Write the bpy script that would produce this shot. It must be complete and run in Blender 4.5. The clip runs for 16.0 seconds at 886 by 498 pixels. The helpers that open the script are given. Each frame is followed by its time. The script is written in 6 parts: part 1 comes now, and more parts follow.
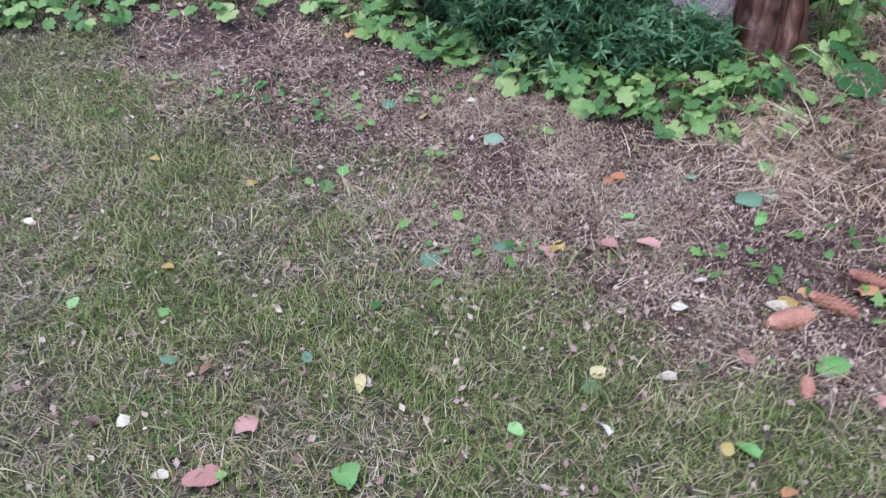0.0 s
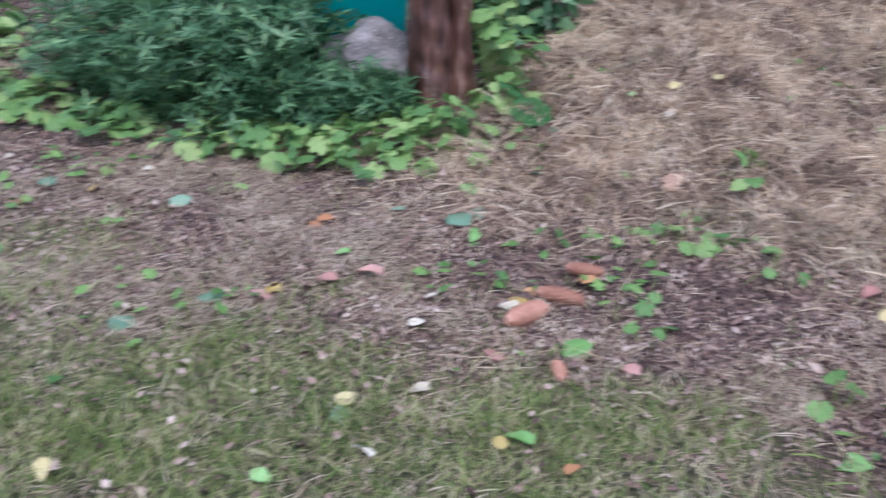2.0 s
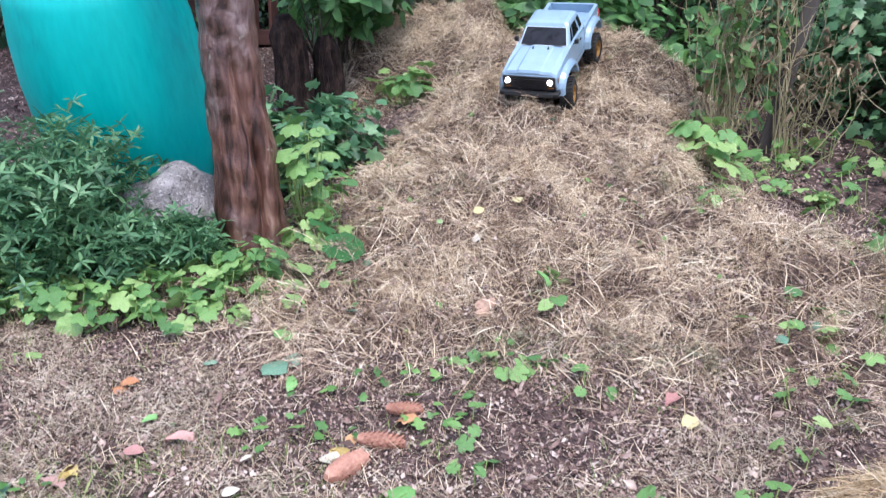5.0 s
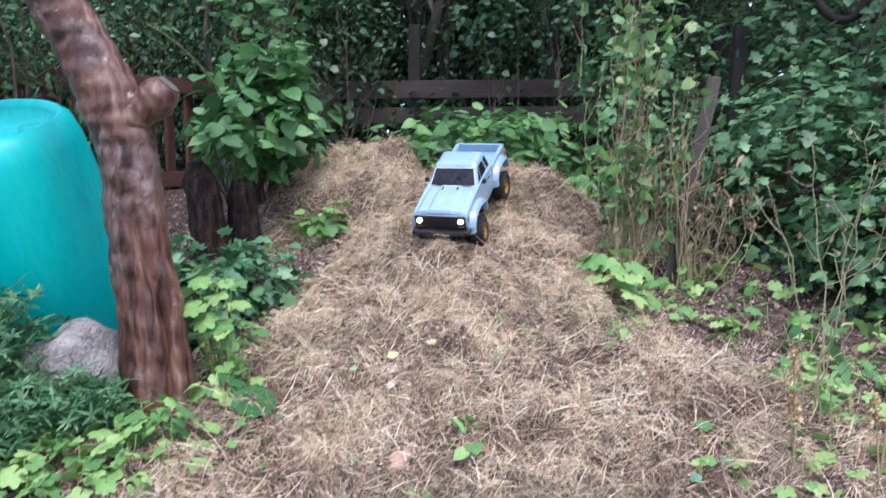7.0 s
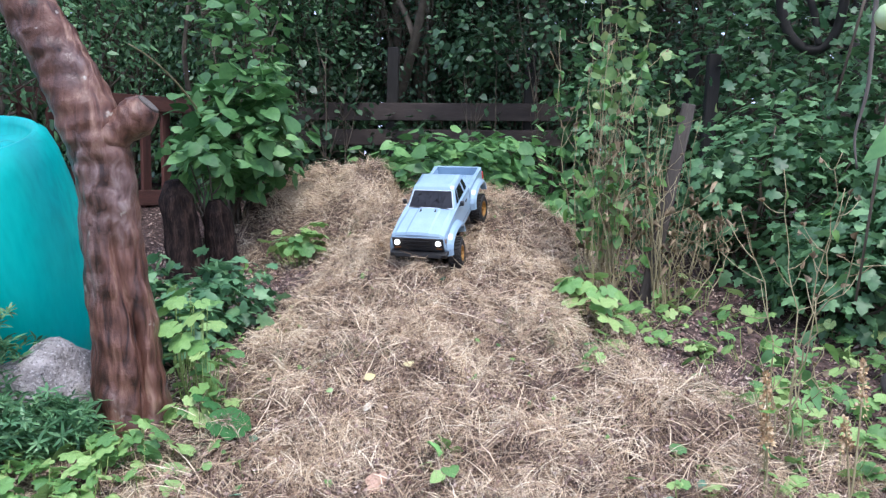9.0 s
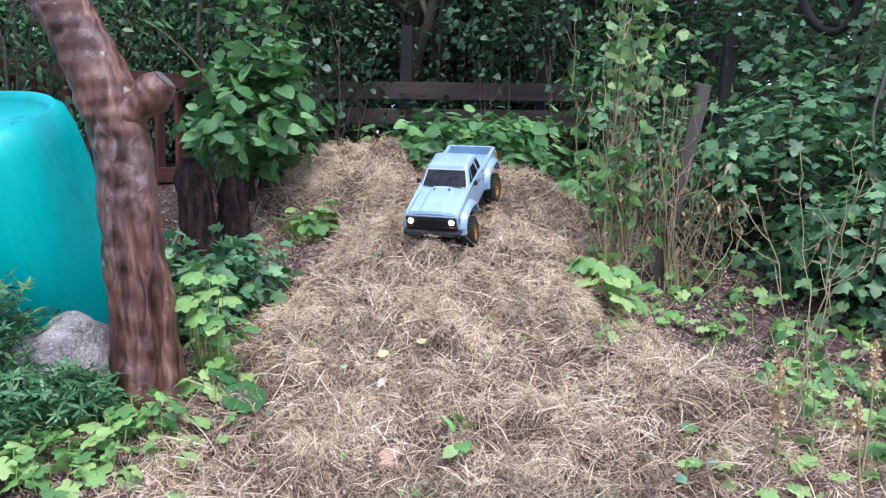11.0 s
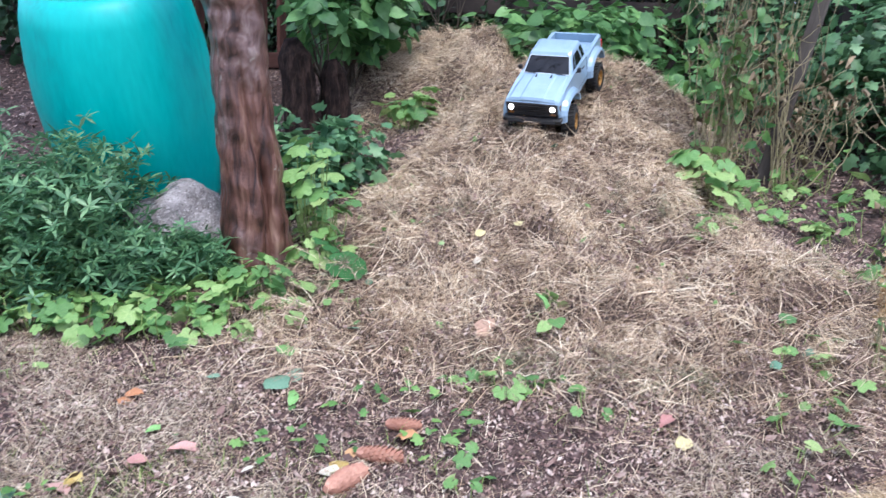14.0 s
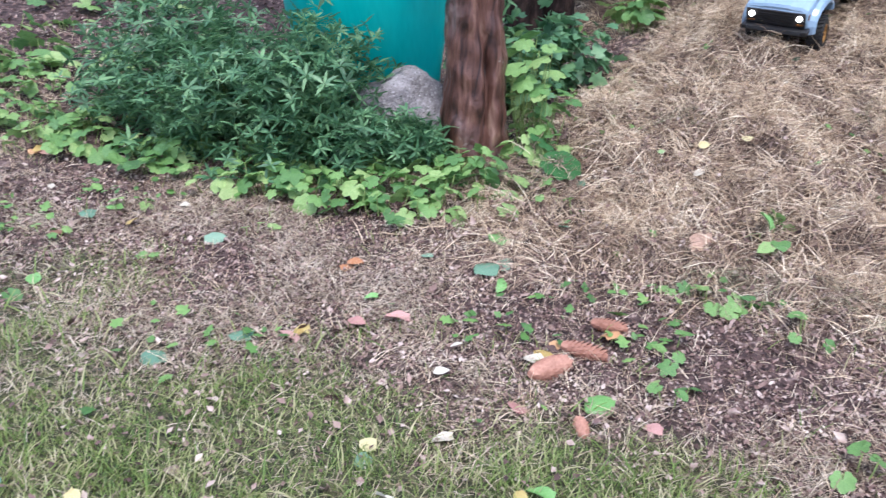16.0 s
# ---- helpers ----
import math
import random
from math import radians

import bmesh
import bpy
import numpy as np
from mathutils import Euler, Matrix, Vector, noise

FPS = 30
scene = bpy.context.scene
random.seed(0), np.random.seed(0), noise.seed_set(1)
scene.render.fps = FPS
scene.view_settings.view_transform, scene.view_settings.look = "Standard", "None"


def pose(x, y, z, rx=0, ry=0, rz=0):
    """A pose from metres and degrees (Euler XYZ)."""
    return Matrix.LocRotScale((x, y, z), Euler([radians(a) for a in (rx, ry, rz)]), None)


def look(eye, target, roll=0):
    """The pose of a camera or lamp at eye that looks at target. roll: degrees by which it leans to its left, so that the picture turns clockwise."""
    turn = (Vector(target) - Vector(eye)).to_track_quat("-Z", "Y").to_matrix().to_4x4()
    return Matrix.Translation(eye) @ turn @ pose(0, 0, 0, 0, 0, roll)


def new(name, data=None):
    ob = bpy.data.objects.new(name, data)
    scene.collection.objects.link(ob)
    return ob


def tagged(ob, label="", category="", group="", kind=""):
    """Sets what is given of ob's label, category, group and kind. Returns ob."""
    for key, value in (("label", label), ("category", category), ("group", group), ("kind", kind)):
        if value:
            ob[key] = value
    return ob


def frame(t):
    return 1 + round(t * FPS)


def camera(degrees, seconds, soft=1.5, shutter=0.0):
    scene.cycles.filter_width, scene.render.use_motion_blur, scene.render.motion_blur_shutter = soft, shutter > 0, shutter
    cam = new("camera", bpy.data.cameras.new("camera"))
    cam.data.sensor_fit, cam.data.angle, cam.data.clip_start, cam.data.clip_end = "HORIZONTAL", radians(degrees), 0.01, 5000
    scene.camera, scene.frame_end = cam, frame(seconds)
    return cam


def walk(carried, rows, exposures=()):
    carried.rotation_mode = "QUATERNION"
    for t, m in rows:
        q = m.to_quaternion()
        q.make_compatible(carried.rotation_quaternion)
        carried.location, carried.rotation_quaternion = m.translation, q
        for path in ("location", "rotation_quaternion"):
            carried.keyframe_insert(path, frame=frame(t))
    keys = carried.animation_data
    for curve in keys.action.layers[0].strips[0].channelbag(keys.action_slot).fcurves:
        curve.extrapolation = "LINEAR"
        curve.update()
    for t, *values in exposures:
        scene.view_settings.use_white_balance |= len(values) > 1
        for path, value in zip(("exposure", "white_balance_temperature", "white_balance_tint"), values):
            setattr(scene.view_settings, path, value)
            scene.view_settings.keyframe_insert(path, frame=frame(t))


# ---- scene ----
cam = camera(57.3, 16.0, soft=1.3, shutter=0.4)
METRES, EYE, TILT, LEAN, TURN = 0.85, 0.93, -35.0, 0.0, 0.0
ROWS = [
    (0.0, 0.0, 0.0, 0.0, 0.0, 0.0, -0.0),
    (0.5, -0.0432, 0.1812, -0.1694, -0.52, 3.2, 1.5),
    (1.0, -0.0977, 0.2361, -0.2304, -2.94, 6.71, 2.3),
    (1.5, -0.1154, 0.2333, -0.2037, -8.96, 8.04, 5.02),
    (2.0, -0.0213, 0.2152, -0.2052, -20.55, 7.86, 10.38),
    (2.5, 0.0396, 0.1944, -0.2131, -29.84, 6.26, 14.96),
    (3.0, 0.0414, 0.1885, -0.208, -32.18, 5.86, 16.42),
    (5.5, 0.052, 0.1678, -0.1332, -30.61, 15.39, 18.34),
    (6.0, 0.0651, 0.1571, -0.1263, -31.73, 16.81, 19.31),
    (6.5, 0.0735, 0.151, -0.1247, -33.1, 17.54, 20.19),
    (7.0, 0.1015, 0.1142, -0.0999, -35.12, 20.15, 21.59),
    (7.5, 0.117, 0.1011, -0.0827, -36.85, 22.11, 22.72),
    (8.0, 0.1154, 0.0976, -0.0747, -37.59, 22.76, 22.72),
    (8.5, 0.0988, 0.1027, -0.0863, -37.51, 22.29, 22.17),
    (9.0, 0.0886, 0.1101, -0.0971, -37.09, 20.92, 21.66),
    (11.5, 0.066, 0.1108, -0.1059, -36.17, 19.83, 20.6),
    (12.0, 0.0581, 0.1087, -0.1086, -35.51, 19.87, 20.16),
    (12.5, 0.0519, 0.1154, -0.114, -34.79, 19.56, 19.42),
    (13.0, 0.0407, 0.1267, -0.1344, -34.18, 18.22, 18.28),
    (13.5, 0.0299, 0.1368, -0.1536, -33.1, 16.29, 17.31),
    (14.0, 0.0178, 0.146, -0.1676, -31.21, 14.72, 16.59),
    (14.5, 0.0063, 0.1614, -0.1674, -28.23, 13.94, 14.83),
    (15.0, -0.0097, 0.1731, -0.1741, -25.56, 12.88, 12.1),
    (15.5, -0.0302, 0.1839, -0.1823, -22.66, 11.61, 9.28),
    (16.0, -0.0452, 0.1902, -0.1878, -19.51, 10.88, 7.54),
]
walk(cam, [(t, pose(0, 0, EYE, TILT, LEAN, TURN) @ pose(METRES * x, METRES * y, METRES * z, 90 + pitch, roll, yaw)) for t, x, y, z, yaw, pitch, roll in ROWS],
     exposures=[(0.0, 0.3, 6000, 15), (1.0, 0.3, 6000, 15), (2.0, 0.3, 6000, 15), (3.0, 0.45, 6100, 13), (5.5, 0.85, 6250, 11), (13.0, 0.85, 6200, 10), (16.0, 0.72, 6200, 12)])

# ---- world and light: bright overcast sky, a very soft high sun ----
SUN_UP, SUN_TURN = 62.0, 200.0
world = bpy.data.worlds.new("world")
scene.world = world
world.use_nodes = True
wn = world.node_tree
sky = wn.nodes.new("ShaderNodeTexSky")
sky.sky_type, sky.sun_disc = "NISHITA", False
sky.sun_elevation, sky.sun_rotation = radians(SUN_UP), radians(SUN_TURN)
sky.air_density, sky.dust_density, sky.ozone_density = 1.0, 6.0, 1.0
soften = wn.nodes.new("ShaderNodeMixRGB")
soften.inputs[0].default_value = 0.75
soften.inputs[2].default_value = (7.9, 9.2, 13.6, 1)
wn.links.new(sky.outputs[0], soften.inputs[1])
wn.links.new(soften.outputs[0], wn.nodes["Background"].inputs[0])
wn.nodes["Background"].inputs[1].default_value = 0.108
sun_data = bpy.data.lights.new("sun", "SUN")
sun_data.energy, sun_data.angle, sun_data.color = 1.9, radians(20), (1.0, 0.99, 0.96)
sun = new("sun", sun_data)
sun.matrix_world = look((0, 0, 0), (-math.sin(radians(SUN_TURN)) * math.cos(radians(SUN_UP)), -math.cos(radians(SUN_TURN)) * math.cos(radians(SUN_UP)), -math.sin(radians(SUN_UP))))


# ---- materials ----
def material(name, stops, scale=8.0, rough=0.7, bump=0.3, fine=60.0, metal=0.0, spread=None, dist=0.004, stretch=(1, 1, 1), coat=0.0, leafy=0.0, spec=0.5):
    """A noise-ramped surface. spread: 'island' or 'object' shifts the ramp for each piece. leafy: share of light let through."""
    m = bpy.data.materials.new(name)
    m.use_nodes = True
    t = m.node_tree
    N, L = t.nodes, t.links
    b = N["Principled BSDF"]
    co = N.new("ShaderNodeTexCoord")
    mp = N.new("ShaderNodeMapping")
    mp.inputs["Scale"].default_value = stretch
    L.new(co.outputs["Object"], mp.inputs[0])
    n1 = N.new("ShaderNodeTexNoise")
    n1.inputs["Scale"].default_value, n1.inputs["Detail"].default_value = scale, 6
    n2 = N.new("ShaderNodeTexNoise")
    n2.inputs["Scale"].default_value, n2.inputs["Detail"].default_value = fine, 4
    L.new(mp.outputs[0], n1.inputs["Vector"]), L.new(mp.outputs[0], n2.inputs["Vector"])
    mix = N.new("ShaderNodeMath")
    mix.operation = "MULTIPLY_ADD"
    L.new(n2.outputs[0], mix.inputs[0])
    mix.inputs[1].default_value = 0.45
    half = N.new("ShaderNodeMath")
    half.operation = "MULTIPLY_ADD"
    L.new(n1.outputs[0], half.inputs[0])
    half.inputs[1].default_value, half.inputs[2].default_value = 0.9, -0.175
    L.new(half.outputs[0], mix.inputs[2])
    out = mix.outputs[0]
    if spread:
        src = N.new("ShaderNodeNewGeometry" if spread == "island" else "ShaderNodeObjectInfo")
        sh = N.new("ShaderNodeMath")
        sh.operation = "MULTIPLY_ADD"
        L.new(src.outputs["Random Per Island" if spread == "island" else "Random"], sh.inputs[0])
        sh.inputs[1].default_value = 0.62
        s2 = N.new("ShaderNodeMath")
        s2.operation = "MULTIPLY_ADD"
        L.new(out, s2.inputs[0])
        s2.inputs[1].default_value, s2.inputs[2].default_value = 1.0, -0.31
        L.new(s2.outputs[0], sh.inputs[2])
        out = sh.outputs[0]
    ramp = N.new("ShaderNodeValToRGB")
    els = ramp.color_ramp.elements
    while len(els) < len(stops):
        els.new(0.5)
    for e, (p, c) in zip(els, stops):
        e.position, e.color = p, (*c, 1)
    L.new(out, ramp.inputs[0])
    L.new(ramp.outputs[0], b.inputs["Base Color"])
    b.inputs["Roughness"].default_value, b.inputs["Metallic"].default_value = rough, metal
    b.inputs["Coat Weight"].default_value = coat
    b.inputs["Specular IOR Level"].default_value = spec
    if bump:
        bp = N.new("ShaderNodeBump")
        bp.inputs["Strength"].default_value, bp.inputs["Distance"].default_value = bump, dist
        L.new(mix.outputs[0], bp.inputs["Height"])
        L.new(bp.outputs[0], b.inputs["Normal"])
    if leafy:
        tr = N.new("ShaderNodeBsdfTranslucent")
        L.new(ramp.outputs[0], tr.inputs[0])
        ms = N.new("ShaderNodeMixShader")
        ms.inputs[0].default_value = leafy
        L.new(b.outputs[0], ms.inputs[1]), L.new(tr.outputs[0], ms.inputs[2])
        L.new(ms.outputs[0], N["Material Output"].inputs[0])
    return m


def plain(name, col, rough=0.5, metal=0.0, coat=0.0, emit=0.0):
    m = bpy.data.materials.new(name)
    m.use_nodes = True
    b = m.node_tree.nodes["Principled BSDF"]
    b.inputs["Base Color"].default_value = (*col, 1)
    b.inputs["Roughness"].default_value, b.inputs["Metallic"].default_value, b.inputs["Coat Weight"].default_value = rough, metal, coat
    if emit:
        b.inputs["Emission Color"].default_value, b.inputs["Emission Strength"].default_value = (*col, 1), emit
    return m


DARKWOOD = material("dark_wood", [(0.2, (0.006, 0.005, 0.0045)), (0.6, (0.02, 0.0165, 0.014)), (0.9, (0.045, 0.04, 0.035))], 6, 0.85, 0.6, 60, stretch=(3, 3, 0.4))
REDWOOD = material("red_wood", [(0.2, (0.03, 0.012, 0.01)), (0.6, (0.12, 0.045, 0.035)), (0.9, (0.17, 0.08, 0.06))], 6, 0.85, 0.5, 60, stretch=(3, 3, 0.4))
GREYWOOD = material("grey_wood", [(0.2, (0.06, 0.052, 0.045)), (0.6, (0.15, 0.13, 0.115)), (0.9, (0.26, 0.24, 0.22))], 7, 0.85, 0.6, 70, stretch=(3, 3, 0.4))
FENCEWOOD = material("fence_wood", [(0.2, (0.022, 0.016, 0.014)), (0.6, (0.06, 0.044, 0.038)), (0.9, (0.12, 0.095, 0.085))], 7, 0.85, 0.6, 70, stretch=(3, 3, 0.4))
STEMWOOD = material("stem_wood", [(0.2, (0.04, 0.03, 0.022)), (0.6, (0.11, 0.085, 0.06)), (0.9, (0.2, 0.17, 0.13))], 20, 0.8, 0.4, 90)
DRUM = material("turquoise_plastic", [(0.25, (0.0, 0.30, 0.29)), (0.5, (0.0, 0.44, 0.41)), (0.75, (0.005, 0.52, 0.48))], 3, 0.45, 0.08, 40, stretch=(1.6, 1.6, 0.4), spec=0.35)
# this leaf green is lowered to carry the shade of the background foliage
LEAF_SHADED = material("shaded_leaf", [(0.1, (0.015, 0.04, 0.02)), (0.5, (0.04, 0.095, 0.046)), (0.9, (0.11, 0.21, 0.10))], 6, 0.42, 0, 60, spread="island", leafy=0.22)
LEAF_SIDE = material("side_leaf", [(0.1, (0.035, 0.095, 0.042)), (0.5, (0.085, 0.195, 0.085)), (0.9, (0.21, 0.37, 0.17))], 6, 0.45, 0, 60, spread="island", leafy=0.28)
LEAF_VINE = material("vine_leaf", [(0.1, (0.045, 0.12, 0.04)), (0.5, (0.10, 0.24, 0.08)), (0.9, (0.23, 0.43, 0.15))], 6, 0.45, 0, 60, spread="island", leafy=0.28)
LEAF_DARK = material("dark_leaf", [(0.2, (0.022, 0.085, 0.026)), (0.8, (0.055, 0.155, 0.05))], 25, 0.8, 0.3, 120, spec=0.15)
LEAF_FERN = material("narrow_leaf", [(0.1, (0.04, 0.115, 0.055)), (0.5, (0.10, 0.235, 0.11)), (0.9, (0.24, 0.42, 0.20))], 6, 0.45, 0, 60, spread="island", leafy=0.28)
LEAF_COVER = material("cover_leaf", [(0.05, (0.06, 0.16, 0.06)), (0.38, (0.15, 0.31, 0.09)), (0.72, (0.29, 0.46, 0.15)), (0.97, (0.55, 0.6, 0.28))], 30, 0.5, 0.25, 160, spread="object", leafy=0.25)
LEAF_SMALL = material("small_leaf", [(0.05, (0.05, 0.14, 0.04)), (0.45, (0.13, 0.28, 0.07)), (0.8, (0.22, 0.39, 0.11)), (0.97, (0.4, 0.45, 0.17))], 30, 0.5, 0.0, 160, spread="island", leafy=0.25)
GRASS = material("grass_blade", [(0.05, (0.055, 0.11, 0.02)), (0.34, (0.14, 0.22, 0.045)), (0.54, (0.26, 0.33, 0.095)), (0.70, (0.40, 0.38, 0.19)), (0.92, (0.62, 0.55, 0.36))], 8, 0.55, 0, 60, spread="island", leafy=0.25)
STRAW = material("hay_straw", [(0.10, (0.14, 0.09, 0.06)), (0.30, (0.40, 0.275, 0.175)), (0.55, (0.70, 0.54, 0.36)), (0.88, (0.95, 0.83, 0.63))], 9, 0.5, 0, 60, spread="island", leafy=0.12)
# brown hay, its tone deepened for the shade in hollows between locks
THATCH_SHADED = material("shaded_hay_thatch", [(0.12, (0.035, 0.022, 0.017)), (0.38, (0.15, 0.095, 0.066)), (0.62, (0.34, 0.23, 0.16)), (0.92, (0.62, 0.47, 0.34))], 9, 0.7, 0, 60, spread="island")
DRYGRASS = material("dry_grass", [(0.1, (0.12, 0.085, 0.055)), (0.35, (0.32, 0.245, 0.165)), (0.6, (0.47, 0.38, 0.275)), (0.9, (0.70, 0.60, 0.47))], 9, 0.55, 0, 60, spread="island", leafy=0.12)
GREENHAY = material("green_hay", [(0.12, (0.06, 0.07, 0.035)), (0.5, (0.20, 0.21, 0.11)), (0.9, (0.38, 0.38, 0.22))], 9, 0.6, 0, 60, spread="island", leafy=0.1)
LITTER = material("litter_flake", [(0.05, (0.028, 0.015, 0.013)), (0.35, (0.12, 0.066, 0.056)), (0.60, (0.30, 0.195, 0.16)), (0.92, (0.64, 0.53, 0.45))], 12, 0.7, 0, 80, spread="island")
BLEACHED = material("bleached_straw", [(0.1, (0.22, 0.13, 0.06)), (0.45, (0.58, 0.40, 0.22)), (0.9, (0.88, 0.73, 0.50))], 9, 0.55, 0, 60, spread="island", leafy=0.1)
DRYSTEM = material("dry_stem", [(0.1, (0.13, 0.10, 0.055)), (0.5, (0.28, 0.235, 0.125)), (0.9, (0.42, 0.35, 0.22))], 9, 0.7, 0, 60, spread="island")
GREENSTEM = material("green_stem", [(0.1, (0.1, 0.15, 0.04)), (0.5, (0.2, 0.28, 0.08)), (0.9, (0.33, 0.4, 0.14))], 9, 0.6, 0, 60, spread="island")


def shader(name, rough):
    """A bare node material and short-hand makers for its noise, ramps and mixes."""
    m = bpy.data.materials.new(name)
    m.use_nodes = True
    N, L = m.node_tree.nodes, m.node_tree.links
    b = N["Principled BSDF"]
    b.inputs["Roughness"].default_value = rough
    co = N.new("ShaderNodeTexCoord")

    def place(stretch):
        mp = N.new("ShaderNodeMapping")
        mp.inputs["Scale"].default_value = stretch
        L.new(co.outputs["Object"], mp.inputs[0])
        return mp.outputs[0]

    def cloud(scale, detail=6, stretch=(1, 1, 1), warp=0.0):
        n = N.new("ShaderNodeTexNoise")
        n.inputs["Scale"].default_value, n.inputs["Detail"].default_value, n.inputs["Distortion"].default_value = scale, detail, warp
        L.new(place(stretch), n.inputs["Vector"])
        return n.outputs[0]

    def ramp(src, stops):
        r = N.new("ShaderNodeValToRGB")
        while len(r.color_ramp.elements) < len(stops):
            r.color_ramp.elements.new(0.5)
        for e, (p, c) in zip(r.color_ramp.elements, stops):
            e.position, e.color = p, (*c, 1)
        L.new(src, r.inputs[0])
        return r.outputs[0]

    def grey(src, lo, hi):
        return ramp(src, [(lo, (0, 0, 0)), (hi, (1, 1, 1))])

    def blend(fac, one, two, mode="MIX"):
        x = N.new("ShaderNodeMixRGB")
        x.blend_type = mode
        for k, v in enumerate((fac, one, two)):
            if isinstance(v, (int, float)):
                x.inputs[k].default_value = v
            elif isinstance(v, tuple):
                x.inputs[k].default_value = (*v, 1)
            else:
                L.new(v, x.inputs[k])
        return x.outputs[0]

    def relief(src, strength, dist, after=None):
        bp = N.new("ShaderNodeBump")
        bp.inputs["Strength"].default_value, bp.inputs["Distance"].default_value = strength, dist
        L.new(src, bp.inputs["Height"])
        if after:
            L.new(after, bp.inputs["Normal"])
        return bp.outputs[0]

    return m, L, b, cloud, ramp, grey, blend, relief


def bark_material():
    """Reddish furrowed bark with glossy grey-purple plates, cross cracks and lichen flecks."""
    m, L, b, cloud, ramp, grey, blend, relief = shader("bark", 0.4)
    ridges = cloud(36, 8, (1, 1, 0.2), 0.8)
    plates = cloud(26, 9, (1, 1, 0.6), 1.0)
    broad = cloud(5, 5, (1, 1, 0.7), 0.5)
    red = ramp(ridges, [(0.31, (0.018, 0.007, 0.005)), (0.42, (0.08, 0.032, 0.022)), (0.55, (0.145, 0.066, 0.046)), (0.72, (0.30, 0.18, 0.13))])
    purple = ramp(plates, [(0.37, (0.02, 0.010, 0.008)), (0.45, (0.085, 0.043, 0.034)), (0.55, (0.135, 0.080, 0.070)), (0.72, (0.28, 0.21, 0.19))])
    col = blend(grey(broad, 0.46, 0.60), red, purple)
    col = blend(grey(cloud(24, 6), 0.69, 0.74), col, (0.32, 0.28, 0.24))
    L.new(col, b.inputs["Base Color"])
    L.new(ramp(broad, [(0.4, (0.5, 0.5, 0.5)), (0.6, (0.33, 0.33, 0.33))]), b.inputs["Roughness"])
    n = relief(ridges, 0.7, 0.008)
    n = relief(plates, 0.6, 0.007, n)
    L.new(relief(cloud(130, 6), 0.4, 0.004, n), b.inputs["Normal"])
    return m


def rock_material():
    """Grey granite with pale and dark speckles and mossy stains."""
    m, L, b, cloud, ramp, grey, blend, relief = shader("rock", 0.85)
    col = ramp(cloud(14, 5), [(0.35, (0.15, 0.135, 0.135)), (0.55, (0.27, 0.245, 0.245)), (0.7, (0.40, 0.37, 0.37))])
    col = blend(grey(cloud(130, 4), 0.54, 0.70), col, (0.46, 0.43, 0.43))
    col = blend(grey(cloud(170, 3, (1.1, 1, 1)), 0.56, 0.70), col, (0.08, 0.07, 0.07))
    col = blend(grey(cloud(9, 4, (1, 1.2, 1)), 0.6, 0.72), col, (0.12, 0.13, 0.075))
    L.new(col, b.inputs["Base Color"])
    L.new(relief(cloud(120, 4), 0.8, 0.008, relief(cloud(20, 4), 0.8, 0.03)), b.inputs["Normal"])
    return m


BARK, ROCK = bark_material(), rock_material()


# ---- building helpers ----
def fast_mesh(name, verts, faces, smooth=True):
    me = bpy.data.meshes.new(name)
    verts, faces = np.asarray(verts, dtype=np.float32), np.asarray(faces, dtype=np.int32)
    k = faces.shape[1]
    me.vertices.add(len(verts))
    me.vertices.foreach_set("co", verts.ravel())
    me.loops.add(faces.size)
    me.loops.foreach_set("vertex_index", faces.ravel())
    me.polygons.add(len(faces))
    me.polygons.foreach_set("loop_start", np.arange(len(faces), dtype=np.int32) * k)
    me.polygons.foreach_set("use_smooth", np.full(len(faces), smooth))
    me.update(calc_edges=True)
    me.validate()
    return me


def part(name, shape, mat, parent=None, label="", smooth=None):
    """Link a bmesh or mesh as one object, under parent if given."""
    if isinstance(shape, bmesh.types.BMesh):
        me = bpy.data.meshes.new(name)
        bmesh.ops.recalc_face_normals(shape, faces=shape.faces)
        for f in shape.faces:
            f.smooth = bool(smooth)
        shape.to_mesh(me)
        shape.free()
    else:
        me = shape
    if mat and not me.materials:
        me.materials.append(mat)
    ob = new(name, me)
    if parent:
        ob.parent = parent
    if label:
        ob["label"] = label
    return ob


def empty(name, m=None):
    ob = new(name)
    ob.empty_display_size = 0.05
    if m is not None:
        ob.matrix_world = m
    return ob


AHEAD, ASIDE, FOOT = np.array((0.673, 0.740)), np.array((0.740, -0.673)), np.array((0.075, 0.029))


def plan(a, r):
    """Plan place from metres ahead and to the right along the mound's axis."""
    p = FOOT + a * AHEAD + r * ASIDE
    return float(p[0]), float(p[1])


def step(x, lo, hi):
    t = np.clip((x - lo) / (hi - lo), 0, 1)
    return t * t * (3 - 2 * t)


def axes(x, y):
    return (x - FOOT[0]) * AHEAD[0] + (y - FOOT[1]) * AHEAD[1], (x - FOOT[0]) * ASIDE[0] + (y - FOOT[1]) * ASIDE[1]


